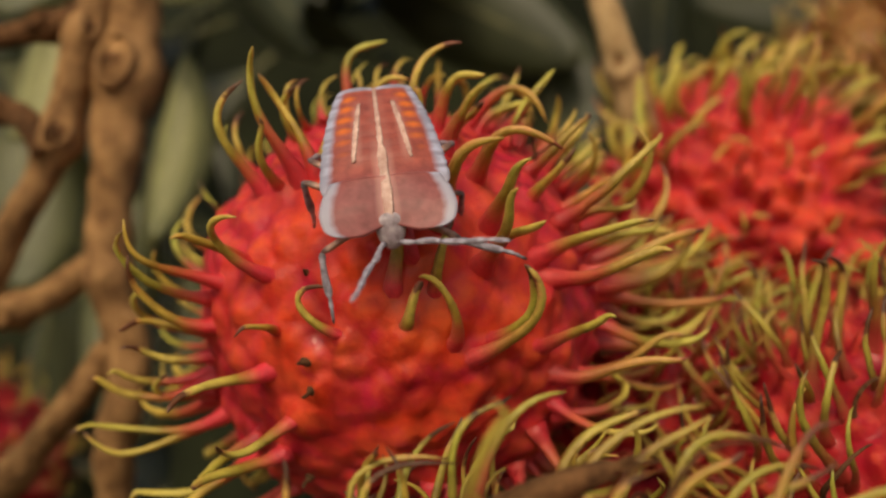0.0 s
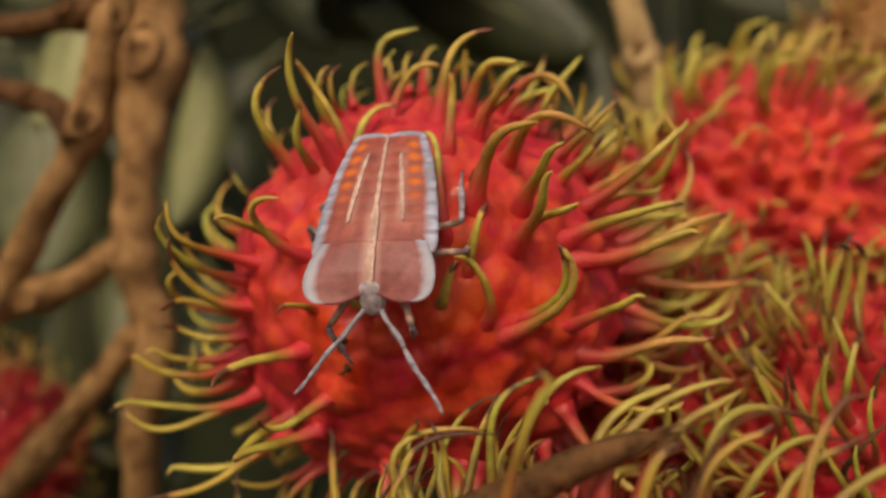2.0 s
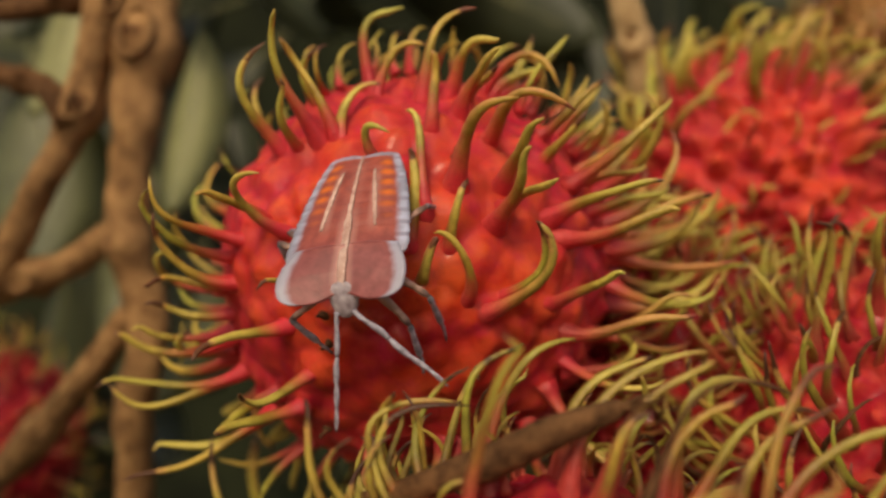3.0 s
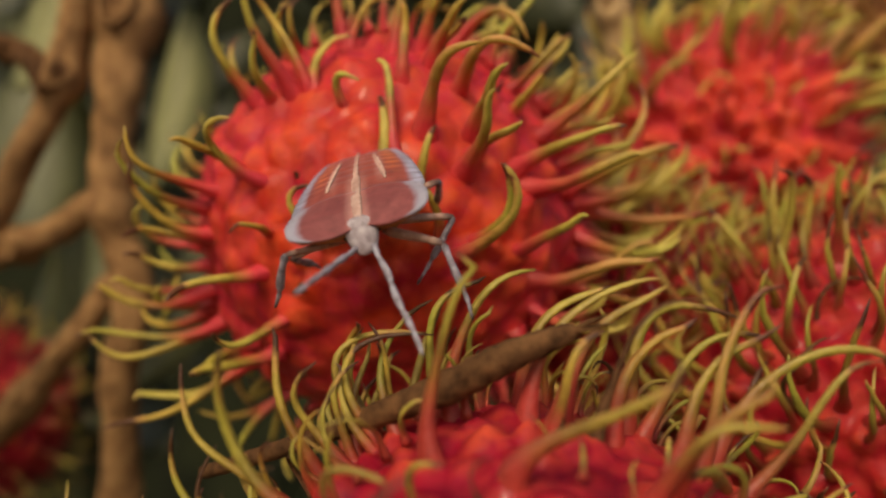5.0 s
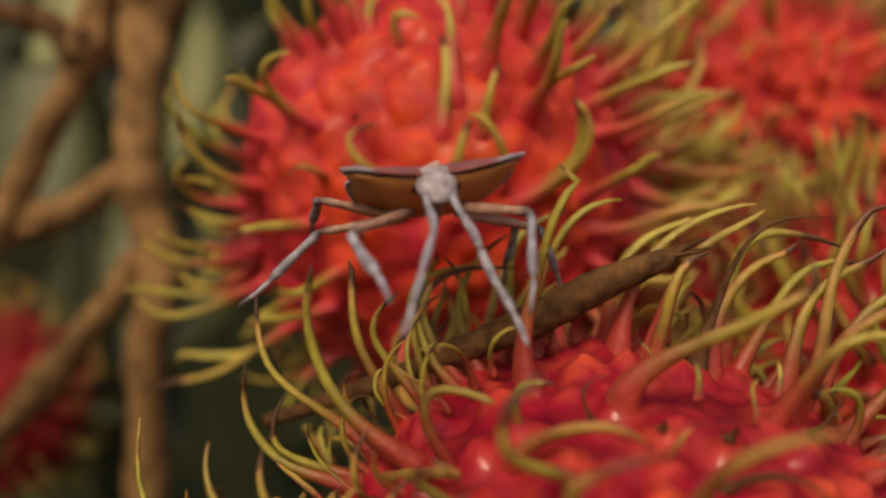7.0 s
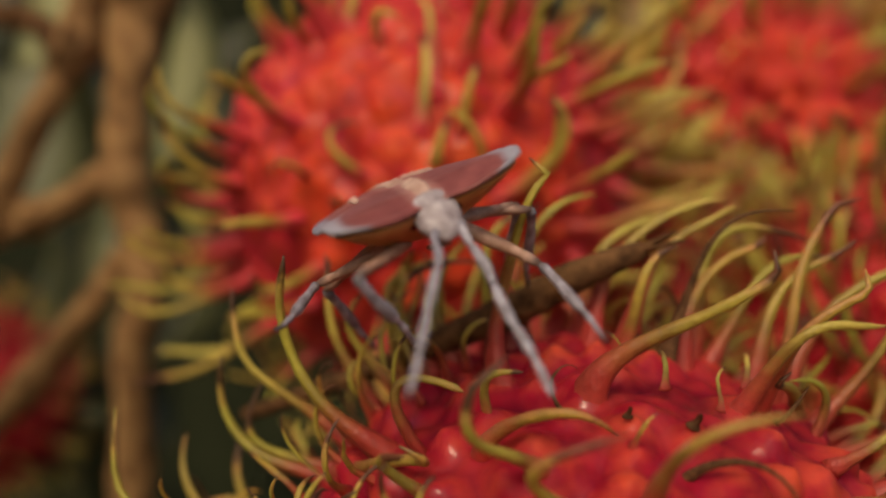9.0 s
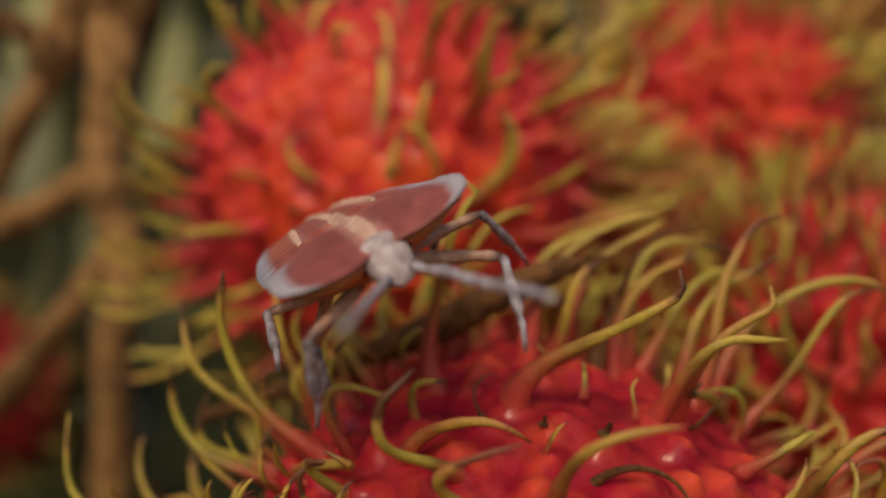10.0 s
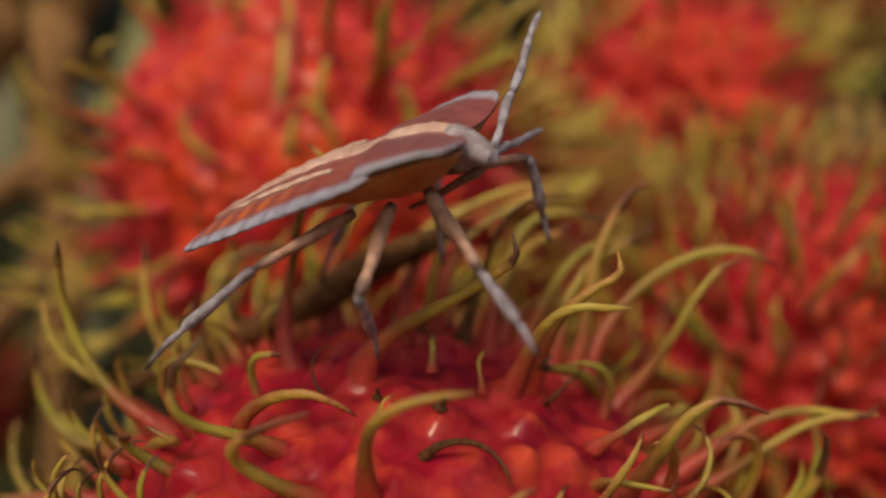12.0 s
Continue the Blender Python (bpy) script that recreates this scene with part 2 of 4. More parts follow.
BELLY = plain_material("orange_belly", (0.5, 0.17, 0.05), (0.72, 0.31, 0.1), 500, 0.45, 0.0002)
HEAD = plain_material("grey_head", (0.24, 0.18, 0.2), (0.58, 0.5, 0.54), 1500, 0.5, 0.0002)
EYE = plain_material("dark_eye", (0.05, 0.015, 0.01), (0.12, 0.03, 0.02), 900, 0.2, 0.0001)

# ---- building helpers ----


def finish(name, bm, mat):
    me = bpy.data.meshes.new(name)
    bm.to_mesh(me)
    bm.free()
    me.materials.append(mat)
    me.polygons.foreach_set("use_smooth", [True] * len(me.polygons))
    return me


def part(name, bm, mat, parent, label=""):
    ob = new(name, finish(name, bm, mat) if isinstance(bm, bmesh.types.BMesh) else bm)
    ob.parent = parent
    return tagged(ob, label)


def tube(bm, points, radii, sides=8, flat=1.0, layer=None, values=None, flank=None):
    """A tapered tube along the points, closed at both ends."""
    rings, up = [], Vector((0.31, 0.2, 0.93))
    pts = [Vector(p) for p in points]
    for i, p in enumerate(pts):
        way = (pts[min(i + 1, len(pts) - 1)] - pts[max(i - 1, 0)]).normalized()
        a = way.cross(up)
        if a.length < 0.05:
            a = way.cross(Vector((1, 0, 0)))
        a.normalize()
        b = a.cross(way).normalized()
        up = b
        ring = []
        for k in range(sides):
            w = 2 * math.pi * k / sides
            ring.append(bm.verts.new(p + radii[i] * (a * math.cos(w) + b * math.sin(w) * flat)))
            if layer is not None:
                ring[-1][layer] = values[i]
            if flank is not None:
                ring[-1][flank] = 0.5 + 0.5 * math.cos(w)
        rings.append(ring)
    for one, two in zip(rings, rings[1:]):
        for k in range(sides):
            bm.faces.new((one[k], one[(k + 1) % sides], two[(k + 1) % sides], two[k]))
    bm.faces.new(rings[0][::-1])
    bm.faces.new(rings[-1])


# ---- fruit ----

def spine_mesh(name, curl, wave, mat, rng, thick=1.0):
    """One spine of length 1 that stands on the origin along z and curls towards x."""
    bm = bmesh.new()
    layer, flank = bm.verts.layers.float.new("along"), bm.verts.layers.float.new("flank")
    n = 16
    # where the end has dried, and how far it is bent there
    wilt, kink, start = rng.uniform(0.6, 0.9), rng.uniform(-0.5, 1.3), rng.uniform(0, 3)
    pts, radii, values, at, turn = [], [], [], Vector((0, 0, -0.06)), 0.0
    for i in range(n):
        f = i / (n - 1)
        pts.append(at.copy())
        end = max(0.0, (f - wilt) / (1 - wilt))
        radii.append(thick * ((0.027 * (1 - f**3) + 0.016) * (1 - 0.3 * end) * rng.uniform(0.9, 1.1) + 0.062 * math.exp(-(f / 0.13) ** 1.2)))
        values.append(f)
        turn = radians(curl) * (0.2 * f + 0.8 * f * f) + kink * end
        side = wave * math.sin(start + 4.5 * f) + rng.uniform(-0.08, 0.08)
        step = Vector((math.sin(turn), side, math.cos(turn))).normalized()
        at += step / (n - 1)
    radii[-1] *= 0.5
    tube(bm, pts, radii, 7, 0.75, layer, values, flank)
    return finish(name, bm, mat)


def spine_kinds(mat, seed, thin=1.0):
    rng = random.Random(seed)
    return [spine_mesh("spine", c, rng.uniform(-0.4, 0.4), mat, rng, thin * rng.uniform(0.85, 1.2)) for c in (35, 60, 85, 110, 130, 155, 180, 210, 75, 100, 50, 95, 70, 120, 145)]


KINDS, KINDS_OLD = spine_kinds(SPINE, 3), spine_kinds(SPINE_OLD, 4)
KINDS_DEEP = spine_kinds(SPINE_DEEP, 9, 0.74)
DRY_RNG = random.Random(8)
KINDS_DRY = [spine_mesh("spine", c, 0.35, SPINE_DRY, DRY_RNG, 0.55) for c in (60, 120, 190)]
KINDS_STUB = [spine_mesh("spine", c, 0.3, SPINE_DRY, DRY_RNG, 3.4) for c in (20, 45)]  # broken off short


def stand(thing, kind, v, tilt, side, size, radius, out=1.02):
    """A spine on the skin at v: it rises along tilt and curls towards side."""
    x = (side - tilt * side.dot(tilt)).normalized()
    m = Matrix((x, tilt.cross(x), tilt)).transposed().to_4x4()
    foot = v * radius * U * out
    girth = size**0.6 * (2.1 * U) ** 0.4 if out < 1.03 else size
    ob = new("spine", kind)
    ob.parent = thing
    ob.matrix_basis = Matrix.Translation(foot) @ m @ Matrix.Diagonal((girth, girth, size, 1)) if out > 1.03 else Matrix.Translation(foot) @ m @ Matrix.Diagonal((size, girth, size, 1))


def bowed(thing, v, tip, rise, swing, radius, mat, rng, girth):
    """A spine of its own shape: from the skin at v to tip, bowed by rise outwards and by swing sideways (all in units of U)."""
    foot = v * radius * 0.93
    gap = tip - foot
    long, along = gap.length, gap.normalized()
    centre = (foot + tip) * 0.5
    out = centre.normalized()
    out = (out - along * out.dot(along)).normalized()
    aside = along.cross(out)
    middle = gap * 0.5 + out * rise + aside * swing
    first = v * long * 0.3
    second = (middle * 8 - gap - first * 3) / 3
    bm = bmesh.new()
    layer, flank = bm.verts.layers.float.new("along"), bm.verts.layers.float.new("flank")
    n, pts, radii, values = 18, [], [], []
    wilt, kink, twist = rng.uniform(0.7, 0.95), rng.uniform(-0.09, 0.14), rng.uniform(0, 6)
    slim = min(1.0, 0.38 + 0.26 * long)  # short ones are slender too
    thick = girth * slim * rng.uniform(0.85, 1.15)
    for i in range(n):
        f = i / (n - 1)
        end = max(0.0, (f - wilt) / (1 - wilt))
        at = first * (3 * f * (1 - f) ** 2) + second * (3 * f * f * (1 - f)) + gap * f**3
        at += (out * math.sin(twist + 5 * f) + aside * math.cos(twist + 4 * f)) * 0.035 * long * math.sin(math.pi * f) + out * kink * end * end * long
        pts.append(at / long)
        radii.append((thick * (1 - 0.3 * f**3) * (1 - 0.42 * end) * rng.uniform(0.92, 1.08) + slim * slim * (0.09 + 1.4 * girth) * math.exp(-((f * long / (0.56 * slim)) ** 1.3))) / long)
        values.append(max(0.0, 1.12 * f - 0.12))
    radii[-1] *= 0.45
    tube(bm, pts, radii, 8, 0.78, layer, values, flank)
    ob = new("spine", finish("spine", bm, mat))
    ob.parent = thing
    ob.matrix_basis = Matrix.Translation(foot * U) @ Matrix.Scale(long * U, 4)


def rambutan(label, centre, radius, count, seed, skin=RED, kinds=KINDS, length=(1.5, 2.4), sweep=(0.3, 0, 0.5), bare=None, bare_angle=40, upward=(0, 0, 0), chosen=(), spare=7.0, bald=0.8, bumps=640, fine=6, wild=0.36, tall=0.1, top=1.0, curls=range(15), near=1.0, crown=0.35, girth=0.075, dried=(), rear=0.8, dome=0.0, bushy=None):
    """A rambutan: bumpy skin and a spine on every bump. sweep: the way in which the spines lean; bare: the side on which many have broken off;
    chosen: spines that stand out (azimuth and height of the foot, azimuth, height and distance of the tip, rise and swing); near: the share of plain spines left on the side of the camera, rear: the share missing on the far side; dome: how rounded the bumps are; bushy: the side where no spine is missing and they are longest."""
    rng = random.Random(seed)
    thing = new("rambutan", None)
    thing.location = place(*centre)
    tagged(thing, label, "fruit", "rambutan cluster")
    golden, feet = math.pi * (3 - math.sqrt(5)), []
    for i in range(bumps):
        z = 1 - 2 * (i + 0.5) / bumps
        r = math.sqrt(1 - z * z)
        v = Vector((r * math.cos(golden * i), r * math.sin(golden * i), z))
        v += Vector([rng.gauss(0, 0.03) for _ in range(3)])
        feet.append(v.normalized())
    def pointing(azimuth, height):
        a, e = radians(azimuth), radians(height)
        return Vector((math.cos(a) * math.cos(e), math.sin(a) * math.cos(e), math.sin(e)))

    marked = [pointing(row[0], row[1]) for row in (*chosen, *dried)]
    for v in marked:  # every chosen spine stands on a bump
        feet[max(range(len(feet)), key=lambda i: feet[i].dot(v))] = v
    bm = bmesh.new()
    bmesh.ops.create_icosphere(bm, subdivisions=fine, radius=1)
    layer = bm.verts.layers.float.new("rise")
    co = np.array([v.co for v in bm.verts])
    base = np.array(feet)
    spread = 3.9 / math.sqrt(bumps)
    rough = np.array([0.3 + 1.15 * rng.random() for _ in feet])
    wide = np.array([0.85 + 0.35 * rng.random() for _ in feet]) * spread
    warp = np.array([noise.noise_vector(v.co * 5.0 + Vector((seed, 0, 0))) for v in bm.verts]) * 0.035
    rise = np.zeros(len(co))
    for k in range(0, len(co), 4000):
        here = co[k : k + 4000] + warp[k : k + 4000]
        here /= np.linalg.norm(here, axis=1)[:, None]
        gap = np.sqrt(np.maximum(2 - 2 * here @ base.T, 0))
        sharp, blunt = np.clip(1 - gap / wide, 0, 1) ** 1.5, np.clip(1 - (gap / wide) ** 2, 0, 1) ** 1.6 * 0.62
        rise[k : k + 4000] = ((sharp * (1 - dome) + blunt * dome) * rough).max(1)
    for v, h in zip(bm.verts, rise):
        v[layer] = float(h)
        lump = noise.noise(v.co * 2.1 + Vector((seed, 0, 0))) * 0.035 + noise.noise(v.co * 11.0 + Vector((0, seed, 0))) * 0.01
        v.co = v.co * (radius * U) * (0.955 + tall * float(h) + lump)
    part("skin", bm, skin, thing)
    lean, rise_to = Vector(sweep), Vector(upward)
    for v, row in zip(marked, (*chosen, *dried)):
        old = row in dried
        bowed(thing, v, pointing(row[2], row[3]) * row[4], row[5], row[6], radius, SPINE_DRY if old else kinds[0].materials[0], rng, girth * (0.55 if old else 1))
    rng.shuffle(feet)
    placed = 0
    for i, v in enumerate(feet):
        if placed >= count:
            break
        full = bushy is not None and v.angle(Vector(bushy)) < 0.75
        if not full and rng.random() < (rear if v.y > 0.4 else 0.3):
            continue
        if any(v.dot(w) > math.cos(radians(spare)) for w in marked):
            continue
        if v.y < 0.15 and not full and rng.random() > near + (crown if v.z > 0.45 else 0):
            if rng.random() < 0.12:
                stand(thing, KINDS_STUB[rng.randrange(2)], v, v, Vector((rng.gauss(0, 1), rng.gauss(0, 1), 0.1)), rng.uniform(0.14, 0.34) * U, radius, 1.035)
            continue
        off = 180.0
        if bare is not None:
            off = math.degrees(v.angle(Vector(bare)))
            if off < bare_angle and rng.random() < bald:
                if rng.random() < 0.4:
                    stand(thing, KINDS_STUB[rng.randrange(2)], v, v, Vector((rng.gauss(0, 1), rng.gauss(0, 1), 0.1)), rng.uniform(0.14, 0.34) * U, radius, 1.035)
                continue
        kind = kinds[rng.choice(curls)]
        if rng.random() < 0.05 and kinds is not KINDS_OLD:
            kind = KINDS_DRY[rng.randrange(3)]
        size = rng.uniform(*length) * U * (0.5 if off < bare_angle else 1.0)
        if v.z > 0.45:
            size *= top
        if bushy is not None and not full:
            size *= 0.8
        side = lean - v * lean.dot(v) + Vector([rng.gauss(0, wild) for _ in range(3)])
        tilt = (v + 0.6 * wild * Vector([rng.gauss(0, 1) for _ in range(3)]) + 0.25 * rise_to).normalized()
        stand(thing, kind, v, tilt, side, size, radius)
        placed += 1
    return thing


# Spines that stand out: azimuth and height of the foot, azimuth, height and distance of the tip from the fruit's middle, rise and swing of the bow.
CREST = [(-118, 35, -116, 44, 6.01, 0.11, -0.32), (-131, 32, -124, 42, 5.56, 0.42, -0.27), (-112, 35, -122, 45, 5.48, -0.1, 0.05), (-133, 50, -121, 52, 4.86, 0.31, -0.07), (-125, 33, -116, 37, 5.16, 0.2, 0.02), (-120, 10, -112, 18, 5.21, 0.56, -0.37), (-127, 12, -126, 14, 5.36, -0.04, -0.11), (-137, 8, -138, 15, 5.66, 0.3, -0.18), (-142, -3, -141, 10, 5.39, 0.39, -0.07), (-147, -6, -147, -4, 5.3, -0.24, -0.22), (-151, -12, -151, -5, 5.21, 0.15, -0.07), (-158, -19, -161, -10, 5.76, 0.44, -0.19), (-158, -17, -159, -9, 5.44, 0.36, -0.16), (-121, -13, -125, -12, 5.61, 0.0, 0.01)]
LEFT_FLANK = [(-156, -29, -161, -17, 6.29, 0.33, -0.19), (-156, -29, -160, -21, 6.2, 0.39, -0.26), (-114, -25, -118, -17, 5.3, 0.31, -0.32), (-154, -43, -160, -32, 5.98, 0.32, -0.08), (-150, -43, -159, -33, 6.66, 0.29, -0.21), (-117, -4, -116, -1, 4.77, -0.06, 0.02), (-113, 61, -88, 69, 5.04, 0.54, -0.31), (-104, 53, -83, 58, 4.68, 0.31, -0.23), (-110, 34, -100, 50, 4.27, 0.12, -0.29), (-84, 52, -63, 58, 5.32, 0.33, -0.34), (-82, 38, -82, 48, 4.93, 0.03, 0.09), (-72, 53, -61, 47, 5.14, 0.46, -0.11), (-70, 45, -67, 43, 5.36, 0.12, 0.05), (-65, 51, -64, 45, 4.93, 0.01, 0.05)]
FACE = [(-49, 60, -37, 46, 4.79, 0.55, -0.12), (-27, 63, -23, 54, 4.75, 0.2, 0.01), (-76, 21, -71, 26, 5.73, 0.0, -0.37), (-64, 35, -56, 28, 5.44, 0.57, 0.04), (-62, 22, -65, 26, 5.49, -0.02, -0.08), (-66, 12, -69, 21, 5.55, 0.17, -0.04), (-63, 17, -63, 16, 5.37, -0.05, 0.03), (-44, 30, -47, 31, 5.18, -0.08, -0.09), (-28, 27, -29, 28, 5.21, -0.06, -0.03), (-48, 14, -43, 15, 5.84, 0.17, -0.12), (-45, 9, -41, 11, 5.91, 0.17, 0.01), (-27, 24, -29, 21, 5.13, -0.01, 0.1), (-24, 17, -24, 16, 5.35, -0.0, 0.01), (-78, 5, -75, 20, 4.35, 0.22, -0.12)]
RIGHT_FLANK = [(-86, -3, -82, 8, 4.35, 0.14, -0.02), (-74, -7, -83, 9, 4.35, 0.26, 0.22), (-64, -6, -66, 10, 5.06, 0.27, 0.19), (-50, -8, -50, 2, 5.3, 0.15, -0.0), (-28, -18, -26, -3, 5.48, 0.1, -0.05), (-43, -15, -37, -7, 5.9, 0.07, -0.02), (-98, 30, -92, 31, 4.35, 0.32, -0.21), (-84, 14, -89, 38, 4.35, 0.23, 0.12), (-100, -4, -100, 8, 4.35, 0.13, -0.44), (-88, 6, -88, 28, 4.25, 0.1, 0.03), (-69, -10, -66, 9, 5.18, 0.26, 0.31)]
UPRIGHT = [(156, 38, 163, 53, 5.77, 0.19, 0.13), (154, 47, 160, 58, 5.22, -0.01, -0.01), (152, 50, 138, 68, 4.14, 0.12, 0.04), (-148, 36, -138, 52, 5.65, 0.06, -0.04), (-154, 55, -145, 62, 5.06, -0.15, -0.06), (153, 58, 156, 68, 5.14, 0.1, 0.07), (-135, 57, -127, 59, 5.27, 0.01, -0.06), (-169, 54, -160, 69, 4.97, 0.21, -0.02), (-150, 34, -142, 36, 4.63, 0.05, 0.1)]
RIM = [(141, 68, 108, 80, 5.54, 0.58, 0.22), (155, 57, 145, 72, 5.01, 0.84, 0.26), (153, 63, 158, 67, 5.33, 0.02, 0.02), (-158, 48, -156, 54, 6.04, 0.44, -0.15), (-179, 43, -179, 49, 6.1, 0.48, -0.01), (172, 48, 173, 57, 5.82, 0.17, 0.04), (177, 35, 178, 38, 5.71, 0.3, 0.06), (178, 38, 178, 43, 5.12, 0.62, 0.06), (-176, 28, -176, 27, 6.27, -0.42, -0.08), (178, 34, -131, 46, 4.11, 0.25, -0.11), (-144, 50, -128, 57, 4.19, 0.61, -0.13), (-130, 59, -116, 62, 4.2, 0.36, -0.05), (-128, 52, -96, 55, 4.09, 0.46, 0.05), (-101, 68, -58, 61, 5.41, 0.26, 0.07)]
BROW = [(-8, 58, -9, 63, 6.22, -0.02, 0.01), (84, 87, 6, 73, 5.79, 0.46, 0.03), (2, 84, 0, 71, 5.66, 0.38, 0.0), (-2, 73, -1, 65, 5.4, 0.48, 0.0), (-41, 60, -38, 56, 5.51, 0.19, 0.13), (-18, 49, -29, 58, 4.19, 0.29, 0.03), (-52, 83, -35, 79, 5.08, 0.13, 0.04), (-90, 44, -77, 45, 5.29, 0.52, -0.07), (-97, 45, -95, 46, 5.0, 0.61, -0.23), (-108, 51, -114, 49, 5.33, -0.29, -0.14), (-50, 60, -40, 52, 5.17, 0.5, 0.06), (0, 48, -47, 58, 4.26, 0.19, 0.07), (-40, 39, -39, 40, 5.48, 0.02, -0.3), (-10, 35, -8, 27, 6.05, 0.38, -0.05)]
LAP = [(-10, 31, -9, 28, 6.09, 0.26, -0.05), (-44, 42, -43, 36, 4.48, 0.18, 0.18), (-131, 44, -125, 43, 4.62, 0.4, 0.05), (-146, 69, -115, 78, 5.93, 0.35, -0.02), (147, 74, 70, 83, 5.63, 0.59, 0.12), (93, 80, 28, 75, 5.52, 0.45, 0.11), (11, 70, 6, 62, 5.74, 0.66, 0.09), (9, 67, 5, 56, 5.65, 0.51, 0.04), (-8, 61, -7, 57, 5.81, 0.38, -0.06), (-6, 55, -5, 47, 6.32, 0.6, -0.04), (-9, 49, -9, 50, 6.14, -0.08, -0.02), (169, 55, 169, 63, 4.96, 0.27, 0.05), (163, 61, 155, 74, 4.98, 0.81, 0.15)]
FAR_RNG = random.Random(14)
FAR_SIDE = []
for _ in range(26):
    a, h = FAR_RNG.uniform(58, 176), FAR_RNG.uniform(46, 68)
    FAR_SIDE.append((a, h, a + FAR_RNG.uniform(-25, 10), h + FAR_RNG.uniform(0, 14), FAR_RNG.uniform(4.7, 5.45), FAR_RNG.uniform(0.15, 0.6), FAR_RNG.uniform(-0.35, 0.35)))
DRIED = [(-31, 76, -21, 68, 5.78, 0.46, -0.03), (-26, 57, -32, 56, 4.23, -0.35, 0.12), (-81, 51, -68, 42, 4.19, 0.3, -0.1)]

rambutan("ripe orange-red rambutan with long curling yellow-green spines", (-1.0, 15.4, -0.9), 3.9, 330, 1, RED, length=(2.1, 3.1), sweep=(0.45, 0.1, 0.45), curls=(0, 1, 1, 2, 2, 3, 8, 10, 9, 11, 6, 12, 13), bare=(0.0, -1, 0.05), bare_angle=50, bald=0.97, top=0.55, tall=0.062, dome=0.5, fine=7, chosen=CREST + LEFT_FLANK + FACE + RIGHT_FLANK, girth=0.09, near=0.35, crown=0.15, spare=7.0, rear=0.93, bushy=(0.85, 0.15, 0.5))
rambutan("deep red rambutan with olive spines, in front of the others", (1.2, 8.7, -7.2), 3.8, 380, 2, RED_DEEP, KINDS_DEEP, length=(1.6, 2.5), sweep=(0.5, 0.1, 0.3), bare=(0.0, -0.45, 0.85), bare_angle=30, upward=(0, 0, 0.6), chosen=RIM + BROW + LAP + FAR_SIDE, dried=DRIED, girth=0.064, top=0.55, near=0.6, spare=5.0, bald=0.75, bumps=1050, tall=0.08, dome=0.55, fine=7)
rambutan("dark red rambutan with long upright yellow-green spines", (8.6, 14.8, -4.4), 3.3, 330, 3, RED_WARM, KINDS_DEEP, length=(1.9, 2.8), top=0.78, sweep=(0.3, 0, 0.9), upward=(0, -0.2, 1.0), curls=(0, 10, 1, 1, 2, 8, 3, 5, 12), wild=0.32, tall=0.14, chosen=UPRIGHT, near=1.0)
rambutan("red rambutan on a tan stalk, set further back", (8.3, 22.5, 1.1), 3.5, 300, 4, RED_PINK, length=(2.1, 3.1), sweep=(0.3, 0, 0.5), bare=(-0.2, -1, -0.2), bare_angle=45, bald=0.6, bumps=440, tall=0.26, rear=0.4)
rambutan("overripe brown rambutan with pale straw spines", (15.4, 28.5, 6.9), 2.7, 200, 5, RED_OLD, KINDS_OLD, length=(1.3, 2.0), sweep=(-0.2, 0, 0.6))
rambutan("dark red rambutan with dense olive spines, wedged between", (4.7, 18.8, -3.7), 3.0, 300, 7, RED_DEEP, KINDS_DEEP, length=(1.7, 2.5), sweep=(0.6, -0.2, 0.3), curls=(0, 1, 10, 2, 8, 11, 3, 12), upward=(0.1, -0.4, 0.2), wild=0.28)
# this fruit takes the deep red skin to look as if in shade
rambutan("rambutan low beside the branch, skin darkened for shade", (-18.2, 28.5, -8.0), 3.4, 220, 6, RED_DEEP, KINDS_DEEP, length=(1.5, 2.3), sweep=(0, 0, 0.5))


